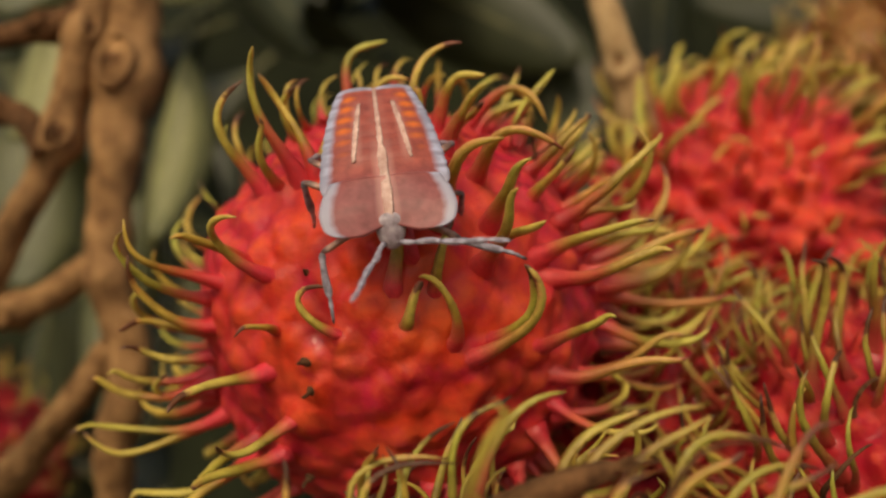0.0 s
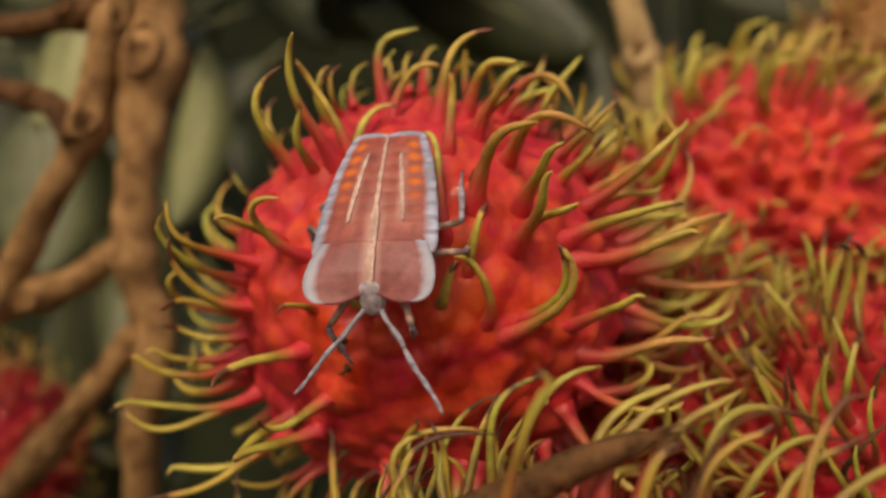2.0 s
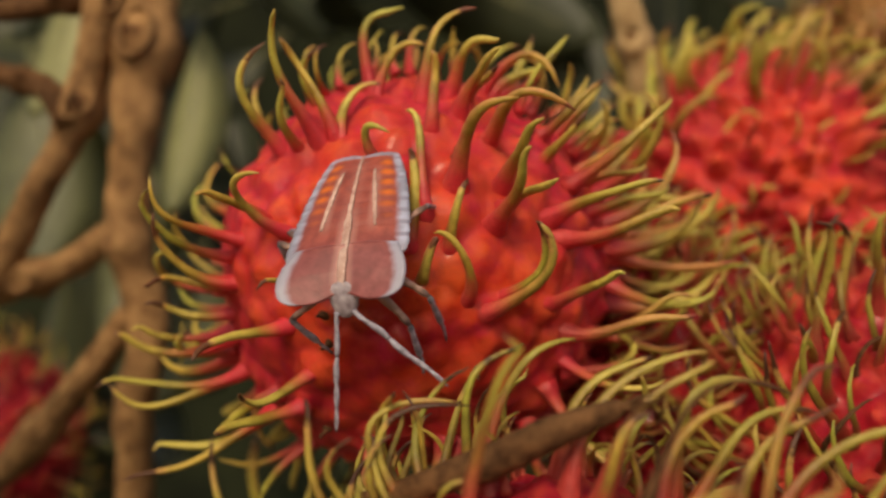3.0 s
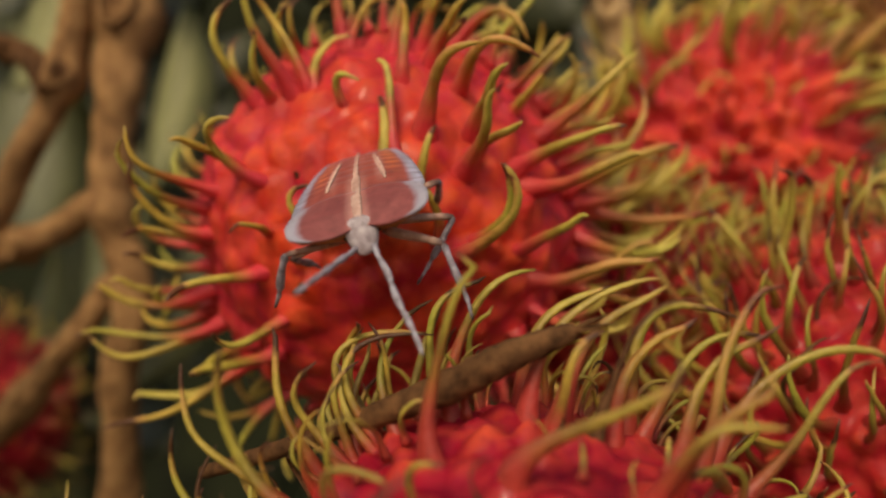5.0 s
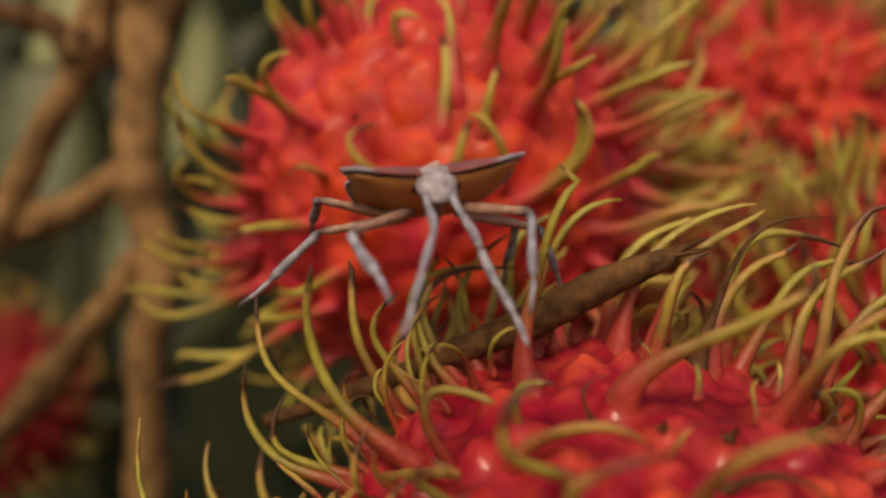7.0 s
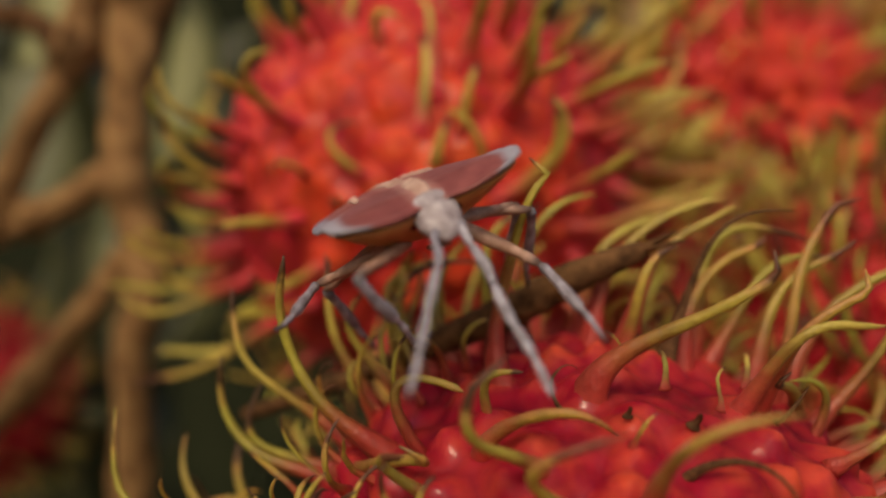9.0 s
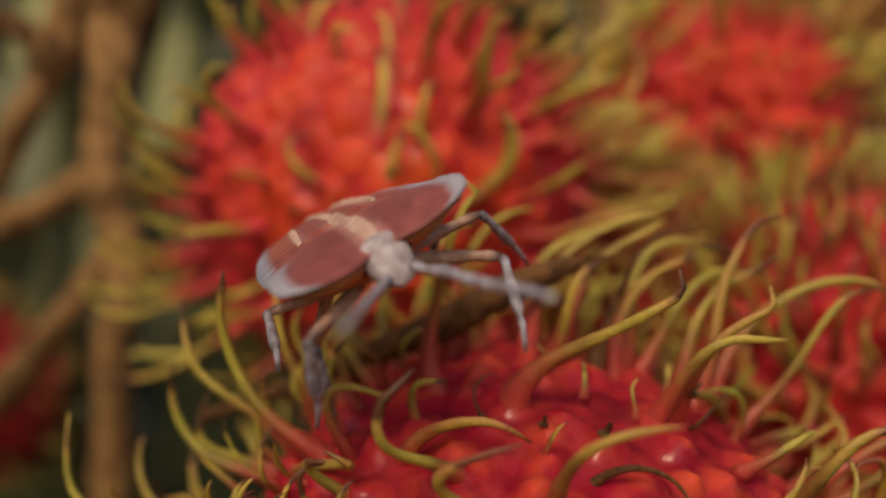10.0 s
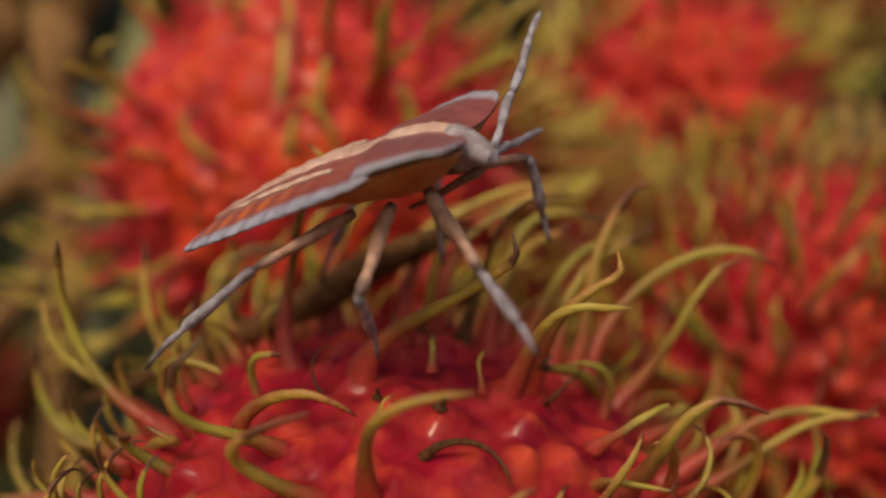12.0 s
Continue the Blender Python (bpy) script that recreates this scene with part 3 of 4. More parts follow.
# ---- branches ----
def branch(label, points, radii, mat, knots=(), seed=0):
    """A woody branch; knots: places along it that swell."""
    rng = random.Random(seed)
    pts = [place(*p) for p in points]
    fine, thick = [], []
    for i in range(len(pts) - 1):
        a, b, c, d = pts[max(i - 1, 0)], pts[i], pts[i + 1], pts[min(i + 2, len(pts) - 1)]
        for s in range(8):
            f = s / 8
            fine.append(0.5 * ((2 * b) + (c - a) * f + (2 * a - 5 * b + 4 * c - d) * f * f + (3 * b - a - 3 * c + d) * f**3))
            thick.append((radii[i] * (1 - f) + radii[i + 1] * f) * U)
    fine.append(pts[-1])
    thick.append(radii[-1] * U)
    for k in knots:
        for i in range(len(thick)):
            thick[i] *= 1 + 0.3 * math.exp(-(((i / 8 - k) / 0.16) ** 2))
    thick = [r * rng.uniform(0.94, 1.07) for r in thick]
    bm = bmesh.new()
    tube(bm, fine, thick, 14)
    for v in bm.verts:  # lumpy bark
        v.co += noise.noise_vector(v.co * 150.0) * thick[0] * 0.2 + noise.noise_vector(v.co * 420.0) * thick[0] * 0.09
    ob = new("branch", finish("branch", bm, mat))
    for k in knots:  # the scar of a lost twig: a low collar round a plug of darker bark
        i = min(int(k * 8), len(fine) - 2)
        out = Vector((rng.uniform(-0.5, 0.7), -1, rng.uniform(-0.2, 0.5))).normalized()
        r = thick[i]
        along = (fine[i + 1] - fine[i]).normalized()
        one = (along - out * along.dot(out)).normalized()
        two = out.cross(one)
        wide, tall_by = r * rng.uniform(0.36, 0.5), rng.uniform(1.2, 1.7)
        loop = [fine[i] + out * r * (0.93 + 0.05 * math.sin(3 * w)) + (one * math.cos(w) * tall_by + two * math.sin(w)) * wide * (1 + 0.12 * math.sin(2 * w + k)) for w in (2 * math.pi * n / 16 for n in range(17))]
        bm = bmesh.new()
        tube(bm, loop, [r * 0.13 * (1 + 0.3 * math.sin(5 * n)) for n in range(17)], 7)
        part("knot", bm, mat, ob)
        # a solid plug: the shade of a recess is put into its dark colour
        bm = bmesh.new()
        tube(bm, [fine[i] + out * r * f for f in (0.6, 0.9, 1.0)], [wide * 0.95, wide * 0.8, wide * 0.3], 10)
        part("scar_plug", bm, BARK_DARK, ob, "dark bark plug painted as a shaded twig scar")
    return tagged(ob, label, "branch")


branch("thick tan knotted branch, upright", [(-9.2, 21.8, 14), (-8.9, 21.6, 9), (-9.05, 21.4, 5.3), (-9.35, 21.2, 2.4), (-9.45, 21.2, -0.4), (-8.9, 21.2, -2.9), (-9.4, 21.4, -5.5), (-9.6, 21.8, -10), (-10.5, 22, -16)], [0.72, 0.72, 0.8, 0.66, 0.58, 0.55, 0.52, 0.55, 0.6], BARK, (2, 4), 1)
branch("tan side branch that forks beside the upright one", [(-9.3, 21.2, 8.6), (-10.0, 20.9, 6.2), (-10.7, 20.8, 3.3), (-12.2, 21, 0.6), (-14, 21.5, -2.5)], [0.5, 0.5, 0.5, 0.44, 0.42], BARK, (1, 2), 2)
branch("thin brown twig curving down to the fork", [(-14.5, 21.2, 4.7), (-12.3, 21, 4.15), (-11.4, 20.6, 3.75), (-10.7, 20.4, 2.9)], [0.33, 0.34, 0.36, 0.4], BARK_DARK, (1,), 3)
branch("thin brown twig pointing aside", [(-15, 21.3, 6.0), (-12.3, 21, 6.25), (-11.0, 20.8, 6.4), (-9.9, 20.9, 6.8)], [0.3, 0.32, 0.36, 0.45], BARK_DARK, (2,), 4)
branch("tan fork rising to the upright branch", [(-15, 22, -2.0), (-12.3, 21.6, -1.35), (-10.8, 21.3, -0.75), (-9.5, 21.2, 0.3)], [0.5, 0.48, 0.46, 0.42], BARK, (1,), 5)
branch("tan branch slanting up from below", [(-15, 22.5, -8.6), (-12.4, 22, -5.9), (-10.9, 21.7, -4.2), (-9.4, 21.3, -2.4)], [0.48, 0.45, 0.42, 0.4], BARK, (1,), 6)
branch("straight tan fruit stalk", [(3.3, 21.6, 11.5), (4.35, 21.6, 7.3), (4.9, 21.6, 5.4), (5.5, 21.9, 3.4)], [0.42, 0.44, 0.46, 0.58], BARK_PALE, (2,), 7)
twig = branch("dark brown dead twig lying between the fruits", [(-3.3, 10.4, -4.6), (-2.22, 9.9, -4.16), (-1.21, 9.5, -3.73), (-0.56, 9.1, -3.42), (0.26, 8.8, -3.03), (0.9, 8.6, -2.67), (1.62, 8.52, -2.36), (1.84, 8.5, -2.29)], [0.1, 0.12, 0.14, 0.17, 0.22, 0.2, 0.14, 0.07], BARK_DARK, (), 8)
TWIG_RNG = random.Random(21)
for _ in range(4):  # torn fibres at its broken end
    bm = bmesh.new()
    at, way = place(1.72, 8.5, -2.32), Vector((0.8, -0.1, 0.32)) + Vector([TWIG_RNG.uniform(-0.35, 0.35) for _ in range(3)])
    tube(bm, [at + way * U * f + Vector((0, 0, -0.16 * U * f * f)) for f in (-0.3, 0.0, 0.22, 0.42, 0.55)], [r * U for r in (0.06, 0.07, 0.05, 0.035, 0.012)], 7, 0.6)
    part("splinter", bm, BARK_DARK, twig)

# ---- leaves and distance ----


def leaf_mesh(name, length, width, mat, droop):
    bm = bmesh.new()
    n, rows = 12, []
    for i in range(n + 1):
        f = i / n
        w = width * 0.5 * math.sin(math.pi * min(1, f * 0.97 + 0.015)) ** 0.75
        z = -droop * f * f * length
        row = [bm.verts.new((k * w, f * length, z + abs(k) ** 1.5 * w * 0.25)) for k in (-1, -0.5, 0, 0.5, 1)]
        rows.append(row)
    for a, b in zip(rows, rows[1:]):
        for k in range(4):
            bm.faces.new((a[k], a[k + 1], b[k + 1], b[k]))
    ex = bmesh.ops.extrude_face_region(bm, geom=bm.faces[:])
    for v in (g for g in ex["geom"] if isinstance(g, bmesh.types.BMVert)):
        v.co.z += 0.0004
    bmesh.ops.recalc_face_normals(bm, faces=bm.faces[:])
    return finish(name, bm, mat)


def leaf_rib(length, droop):
    bm = bmesh.new()
    tube(bm, [(0, length * f, -droop * f * f * length + 0.0006) for f in (-0.15, 0, 0.25, 0.5, 0.75, 0.97)], [0.0011, 0.0011, 0.001, 0.0008, 0.0006, 0.0003], 6)
    return finish("midrib", bm, LEAF_RIB)


LEAVES = [(leaf_mesh("leaf", 0.1, 0.042, LEAF, 0.2), leaf_rib(0.1, 0.2)), (leaf_mesh("leaf", 0.085, 0.036, LEAF, 0.35), leaf_rib(0.085, 0.35)), (leaf_mesh("leaf", 0.1, 0.045, LEAF_PALE, 0.15), leaf_rib(0.1, 0.15)), (leaf_mesh("leaf", 0.1, 0.045, LEAF_OLIVE, 0.15), leaf_rib(0.1, 0.15))]


def leaf(kind, at, rx, ry, rz, label="broad green leaf hanging behind the fruit", size=(1, 1, 1)):
    ob = tagged(new("leaf", LEAVES[kind][0]), label, "leaf", "leaves behind the fruit")
    p = place(*at)
    ob.matrix_basis = pose(p.x, p.y, p.z, rx, ry, rz) @ Matrix.Diagonal((*size, 1))
    rib = new("midrib", LEAVES[kind][1])
    rib.parent = ob


PALE, DULL = "pale olive leaf hanging behind the branch", "olive leaf behind the branch, coloured darker as in shade"
leaf(2, (-10.4, 30, 8.2), 262, 0, 0, PALE, (0.32, 0.5, 1))
leaf(2, (-10.6, 31, 16.5), 258, 8, 12, PALE, (0.9, 0.5, 1))
leaf(2, (-16.8, 32, 11.5), 265, -6, -10, PALE, (0.55, 0.45, 1))
# darker copies of the pale leaf, with shade put into the colour
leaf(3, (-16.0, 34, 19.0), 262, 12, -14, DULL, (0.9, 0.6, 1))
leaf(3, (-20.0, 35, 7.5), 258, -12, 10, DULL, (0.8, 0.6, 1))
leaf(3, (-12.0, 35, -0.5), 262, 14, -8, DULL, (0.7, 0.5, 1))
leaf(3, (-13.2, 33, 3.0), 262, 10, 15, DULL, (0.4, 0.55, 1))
# leaves added out of view beside the camera to keep the low branches in shade
for at, turn in (((-13, 1.5, 3), 20), ((-16, 4, 5), 50), ((-17.5, 7, 0), 80), ((-21, 3, 8), 35), ((-13, -3, -1), 0), ((-21, 14, 2.5), 30), ((-17.5, 12, 3.5), 10), ((-19, 10, -1), 60), ((-15.5, 11.5, 0.5), 340), ((-22.5, 12, 7.5), 40), ((-14.5, 9, 4.5), 15)):
    leaf(0, at, 215, 25, turn, "broad green leaf added out of view to shade low branches")
LEAF_RNG = random.Random(11)
for _ in range(70):
    x, z = LEAF_RNG.uniform(-34, 36), LEAF_RNG.uniform(-22, 26)
    y = LEAF_RNG.uniform(36, 62)
    if abs(x + 1.5) < 7 and abs(z - 9) < 5:
        continue
    leaf(LEAF_RNG.choice((0, 0, 1)), (x, y, z), LEAF_RNG.uniform(200, 300), LEAF_RNG.uniform(-60, 60), LEAF_RNG.uniform(-50, 50))


def sheet(name, corners, mat, label):
    bm = bmesh.new()
    bm.faces.new([bm.verts.new(c) for c in corners])
    return tagged(new(name, finish(name, bm, mat)), label, name, kind="structure")


sheet("ground", [(-300, -300, 0), (300, -300, 0), (300, 300, 0), (-300, 300, 0)], SOIL, "brown leaf litter under the tree")
# flat sheet: the shade deep in the tree is put into its colour
sheet("backdrop", [(-2.5, 1.3, 0.0), (2.5, 1.3, 0.0), (2.5, 1.3, 3.4), (-2.5, 1.3, 3.4)], SHADE, "dark green sheet coloured as the shaded depth of the tree")


# ---- the insect ----
TAIL, FRONT = -1.8, 1.16


def eased(f, keys):
    """A value read off a list of (place, value)."""
    for (a, p), (b, q) in zip(keys, keys[1:]):
        if f <= b:
            return p + (q - p) * max(0.0, (f - a) / (b - a))
    return keys[-1][1]


def outline(f):
    """Half width of the back at f, from the tail (0) to the front (1)."""
    return eased(f, [(0.0, 0.42), (0.008, 0.51), (0.03, 0.575), (0.08, 0.63), (0.2, 0.73), (0.35, 0.815), (0.5, 0.875), (0.62, 0.905), (0.7, 0.915), (0.735, 0.9), (0.76, 0.87), (0.78, 0.89), (0.83, 0.925), (0.89, 0.935), (0.935, 0.91), (0.965, 0.86), (0.985, 0.79), (1.0, 0.68)])


def back_height(f, s):
    """Height of the back at f along it and s across it (-1 to 1)."""
    ridge = eased(f, [(0.0, -0.25), (0.12, -0.13), (0.3, 0.0), (0.5, 0.1), (0.7, 0.15), (0.86, 0.14), (0.94, 0.1), (1.0, 0.05)])
    rim = eased(f, [(0.0, -0.28), (0.15, -0.2), (0.35, -0.09), (0.55, 0.01), (0.7, 0.085), (0.8, 0.15), (0.9, 0.19), (1.0, 0.16)])
    h = ridge + (rim - ridge) * abs(s) ** 2.2
    if f < 0.6:  # arched plates of the abdomen
        h += 0.013 * abs(math.sin(f * 38.0 + 0.4 * s * s)) * (1 - s * s) * min(1, f * 12)
    # wing pads: a soft swelling with a slanting hind edge
    pad = f - (0.63 + 0.07 * abs(s))
    h += 0.022 / (1 + math.exp(-pad * 90)) * math.exp(-(((abs(s) - 0.5) / 0.35) ** 2)) * (1 if f < 0.86 else max(0, 1 - (f - 0.86) * 12))
    return h


def front_pull(f, s):
    """How far the front edge is drawn back towards the neck."""
    return 0.17 * math.exp(-((s / 0.4) ** 2)) * ((f - 0.75) / 0.25) ** 1.5 if f > 0.75 else 0.0


def collar_outline(f):
    """Half width of the collar, which narrows behind its lobes and so leaves a notch before the abdomen."""
    return eased(f, [(0.68, 0.74), (0.7, 0.79), (0.74, 0.83), (0.79, 0.89), (0.84, 0.925), (0.89, 0.94), (0.935, 0.92), (0.965, 0.885), (0.985, 0.83), (1.0, 0.73)])


def shield(first, last, steps, edge, lift=0.0):
    """A stretch of the back as a thin curved plate with a toothed rim."""
    bm = bmesh.new()
    side, ahead = bm.verts.layers.float.new("side"), bm.verts.layers.float.new("ahead")
    across, grid = 32, []
    rng = random.Random(5)
    nick = [rng.uniform(0.4, 1.3) for _ in range(64)]
    for i in range(steps + 1):
        f = first + (last - first) * i / steps
        row = []
        for k in range(across + 1):
            s = -1 + 2 * k / across
            tooth = (f * 16) % 1.0
            w = edge(f)
            if f < 0.72 and edge is outline and abs(s) > 0.93:
                w *= 1 + 0.022 * nick[int(f * 16) + (32 if s > 0 else 0)] * (tooth - 0.45) * min(1, f * 9) + 0.008 * math.sin(f * 233 + 3 * s)
            y = TAIL + (FRONT - TAIL) * f - front_pull(f, s)
            if f < 0.06:  # a shallow notch in the tail's edge
                y += 0.05 * math.exp(-((s / 0.3) ** 2)) * (1 - f / 0.06)
            curl = 0.004 * math.sin(f * 101 + 9 * s) * (abs(s) > 0.93)
            v = bm.verts.new(Vector((s * w, y, back_height(f, s) + lift + curl)) * U)
            v[side], v[ahead] = abs(s) if f > 0.045 else max(abs(s), 1 - f * 5), f
            row.append(v)
        grid.append(row)
    for a, b in zip(grid, grid[1:]):
        for k in range(across):
            bm.faces.new((a[k], a[k + 1], b[k + 1], b[k]))
    ex = bmesh.ops.extrude_face_region(bm, geom=bm.faces[:])
    for v in (g for g in ex["geom"] if isinstance(g, bmesh.types.BMVert)):
        v.co.z -= 0.026 * U
    bmesh.ops.recalc_face_normals(bm, faces=bm.faces[:])
    return bm


def streak(points, widths, seed):
    """A pale raised line along the back: points of (f, s) and half widths."""
    bm = bmesh.new()
    rng = random.Random(seed)
    pts = []
    for f, s in points:
        y = TAIL + (FRONT - TAIL) * f - front_pull(f, s)
        pts.append(Vector((s * outline(f), y, back_height(f, s) + (0.016 if f < 0.72 else 0.054))) * U)
    tube(bm, pts, [w * U * rng.uniform(0.8, 1.15) for w in widths], 10, 0.24)
    return bm


insect = tagged(new("shield_bug", None), "dull red shield bug with grey rim and pale stripes on rambutan", "insect")
part("abdomen", shield(0.0, 0.75, 70, outline), SHIELD, insect, "red back with orange spots and blue-grey rim")
part("pronotum", shield(0.69, 1.0, 30, collar_outline, 0.04), SHIELD, insect, "flaring dull red collar with grey rim")
MIDDLE = [(0.03, 0.03), (0.3, 0.038), (0.48, 0.045), (0.58, 0.085), (0.7, 0.08), (0.8, 0.1), (0.88, 0.08), (0.965, 0.06)]
part("stripe", streak([(0.03 + 0.935 * i / 40, 0.006 * math.sin(2.3 * i)) for i in range(41)], [eased(0.03 + 0.935 * i / 40, MIDDLE) for i in range(41)], 1), STRIPE, insect, "pale cream line down the back")
for sign in (-1, 1):
    part("stripe", streak([(0.16 + 0.42 * i / 20, sign * (0.36 + 0.1 * i / 20 + 0.006 * math.sin(2.9 * i))) for i in range(21)], [0.02 + 0.026 * math.sin(math.pi * (0.08 + 0.84 * i / 20)) for i in range(21)], 2 + sign), STRIPE, insect, "pale cream line down the back")


def belly():
    """The underside, hung below the back from rim to rim."""
    bm, grid = bmesh.new(), []
    for i in range(31):
        f = 0.03 + 0.95 * i / 30
        deep = 0.03 + 0.3 * math.exp(-(((f - 0.78) / 0.22) ** 2)) + 0.12 * math.sin(math.pi * f)
        if f > 0.82:  # closed in front, under the head
            deep *= math.sqrt(max(0, 1 - ((f - 0.82) / 0.16) ** 2))
        row = []
        for k in range(19):
            s = -1 + k / 9
            y = TAIL + (FRONT - TAIL) * f - front_pull(f, s)
            ring = 0.014 * math.sin(f * 60) if f < 0.62 else 0
            row.append(bm.verts.new(Vector((s * 0.94 * outline(f), y, back_height(f, 0.94 * s) - 0.045 - (deep + ring) * (1 - abs(s) ** 2.6))) * U))
        grid.append(row)
    for one, two in zip(grid, grid[1:]):
        for k in range(18):
            bm.faces.new((one[k], two[k], two[k + 1], one[k + 1]))
    ex = bmesh.ops.extrude_face_region(bm, geom=bm.faces[:])
    for v in (g for g in ex["geom"] if isinstance(g, bmesh.types.BMVert)):
        v.co.z += 0.025 * U
    bmesh.ops.recalc_face_normals(bm, faces=bm.faces[:])
    return bm


def head_mesh():
    """A blunt head with two cheeks beside the middle lobe and a short snout below."""
    bm = bmesh.new()
    bmesh.ops.create_uvsphere(bm, u_segments=28, v_segments=20, radius=1)
    for v in bm.verts:
        x, y, z = v.co
        blunt = math.copysign(abs(x) ** 0.75, x)
        groove = -0.016 * math.exp(-(((abs(x) - 0.34) / 0.12) ** 2)) if z > 0 and y > -0.5 else 0
        v.co = Vector((blunt * (0.205 - 0.04 * y - 0.02 * y * y), 1.02 + y * 0.2, -0.045 - 0.14 * y + z * (0.145 - 0.035 * y) + groove)) * U
    return bm


part("belly", belly(), BELLY, insect, "orange-brown underside")
skull = part("head", head_mesh(), HEAD, insect, "small grey head")
for sign in (-1, 1):
    bm = bmesh.new()
    bmesh.ops.create_uvsphere(bm, u_segments=14, v_segments=10, radius=0.085 * U, matrix=Matrix.Translation(Vector((sign * 0.2, 0.9, -0.015)) * U))
    part("eye", bm, EYE, skull, "round dark eye")
bm = bmesh.new()
tube(bm, [Vector(p) * U for p in ((0, 1.1, -0.2), (0, 1.0, -0.27), (0, 0.8, -0.33), (0, 0.55, -0.42), (0, 0.3, -0.47))], [r * U for r in (0.04, 0.05, 0.04, 0.032, 0.02)], 8)
part("beak", bm, THIGH, insect, "slender beak folded under the body")

# Lengths of upper and lower piece, and where each limb is joined to the body.
REACH = {"front": (0.87, 1.04), "mid": (0.95, 1.14), "hind": (0.98, 1.3), "feeler": (0.62, 1.04)}
HIPS = {"front": (0.24, 0.62, -0.26), "mid": (0.28, 0.28, -0.32), "hind": (0.3, -0.08, -0.32), "feeler": (0.12, 1.16, -0.12)}


def limb_mesh(length, radii, bend=0.0, first=0.0, last=1.0):
    """A limb along y from the origin; bend lets its end droop."""
    bm = bmesh.new()
    layer = bm.verts.layers.float.new("along")
    n = len(radii)
    pts = [Vector((0.012 * math.sin(7 * i / n), length * i / (n - 1), -bend * max(0, i / (n - 1) - 0.74) ** 1.3)) * U for i in range(n)]
    tube(bm, pts, [r * U for r in radii], 10, 0.85, layer, [first + (last - first) * i / (n - 1) for i in range(n)])
    return bm


THIGH_RADII = [0.05, 0.062, 0.07, 0.072, 0.072, 0.07, 0.067, 0.062, 0.056, 0.05, 0.058, 0.052, 0.03]
SHIN_RADII = [0.036, 0.058, 0.05, 0.047, 0.048, 0.051, 0.053, 0.057, 0.06, 0.062, 0.063, 0.055, 0.026, 0.034, 0.036, 0.024, 0.03, 0.022, 0.026, 0.01]
BASE_RADII = [0.05, 0.038, 0.042, 0.03, 0.04, 0.045, 0.048, 0.048, 0.043, 0.034]
WHIP_RADII = [0.028, 0.039, 0.045, 0.048, 0.048, 0.044, 0.03, 0.04, 0.044, 0.044, 0.038, 0.026, 0.032, 0.034, 0.032, 0.026, 0.012]
MEMBERS = {}
for row, (hx, hy, hz) in HIPS.items():
    a, b = REACH[row]
    for sign, where in ((1, "right"), (-1, "left")):
        if row == "feeler":
            one = part("feeler", limb_mesh(a, BASE_RADII, 0, 0.1, 0.3), LIMB, insect, "blue-grey segmented feeler")
            two = part("feeler_whip", limb_mesh(b, WHIP_RADII, 0, 0.3, 0.7), LIMB, one)
        else:
            one = part("leg", limb_mesh(a, THIGH_RADII), THIGH, insect, "brown-grey jointed leg")
            two = part("shin", limb_mesh(b, SHIN_RADII, 0.25), LIMB, one, "blue-grey lower leg with dark foot")
        MEMBERS[f"{row}_{where}"] = (one, two, Vector((sign * hx, hy, hz)), a, b)

cam.data.dof.use_dof = True
cam.data.dof.focus_object = insect
cam.data.dof.aperture_fstop = 14.5

# ---- what moves ----
# The insect: seconds, x, y, z and its turn as a quaternion.
CRAWL = [
    (0.0, -0.951, 10.945, 1.308, 0.0632, 0.0318, 0.5080, -0.8584),
    (0.5, -1.210, 11.021, 1.227, 0.0535, 0.0336, 0.4765, -0.8769),
    (1.0, -1.433, 11.135, 1.111, -0.0166, 0.1398, 0.4660, -0.8735),
    (1.5, -1.644, 11.154, 0.779, -0.0133, 0.1666, 0.5192, -0.8382),
    (2.0, -1.564, 10.614, 0.150, -0.0648, 0.0675, 0.5477, -0.8314),
    (2.5, -1.563, 10.563, 0.017, -0.0301, 0.0685, 0.5058, -0.8594),
    (3.0, -1.667, 10.721, -0.316, -0.0521, 0.0926, 0.4665, -0.8781),
    (3.5, -1.476, 10.827, -0.263, 0.1025, 0.0838, 0.3406, -0.9308),
    (5.5, -0.928, 9.356, -0.985, 0.0251, 0.1344, 0.2276, -0.9641),
    (6.0, -1.165, 9.119, -1.441, 0.0547, 0.0591, -0.0109, -0.9967),
    (6.5, -1.148, 8.927, -1.534, 0.0310, 0.0736, 0.0059, -0.9968),
    (7.0, -0.981, 8.307, -1.504, 0.0523, 0.0434, 0.0123, -0.9976),
    (9.0, -0.921, 7.065, -1.789, 0.1539, 0.1910, 0.1217, -0.9618),
    (9.5, -0.918, 6.818, -1.969, 0.1780, 0.2340, 0.1016, -0.9504),
    (10.0, -0.703, 6.368, -1.984, 0.1940, 0.2471, 0.1529, -0.9370),
    (10.5, -0.422, 7.012, -1.941, 0.3945, 0.2470, 0.0557, -0.8833),
    (11.0, 0.156, 6.326, -1.921, 0.3638, 0.2174, 0.0684, -0.9032),
    (11.5, 0.703, 6.149, -1.871, 0.5107, 0.1930, 0.0975, -0.8321),
    (12.0, 1.094, 6.351, -1.698, 0.5664, 0.2205, 0.0611, -0.7917),
]

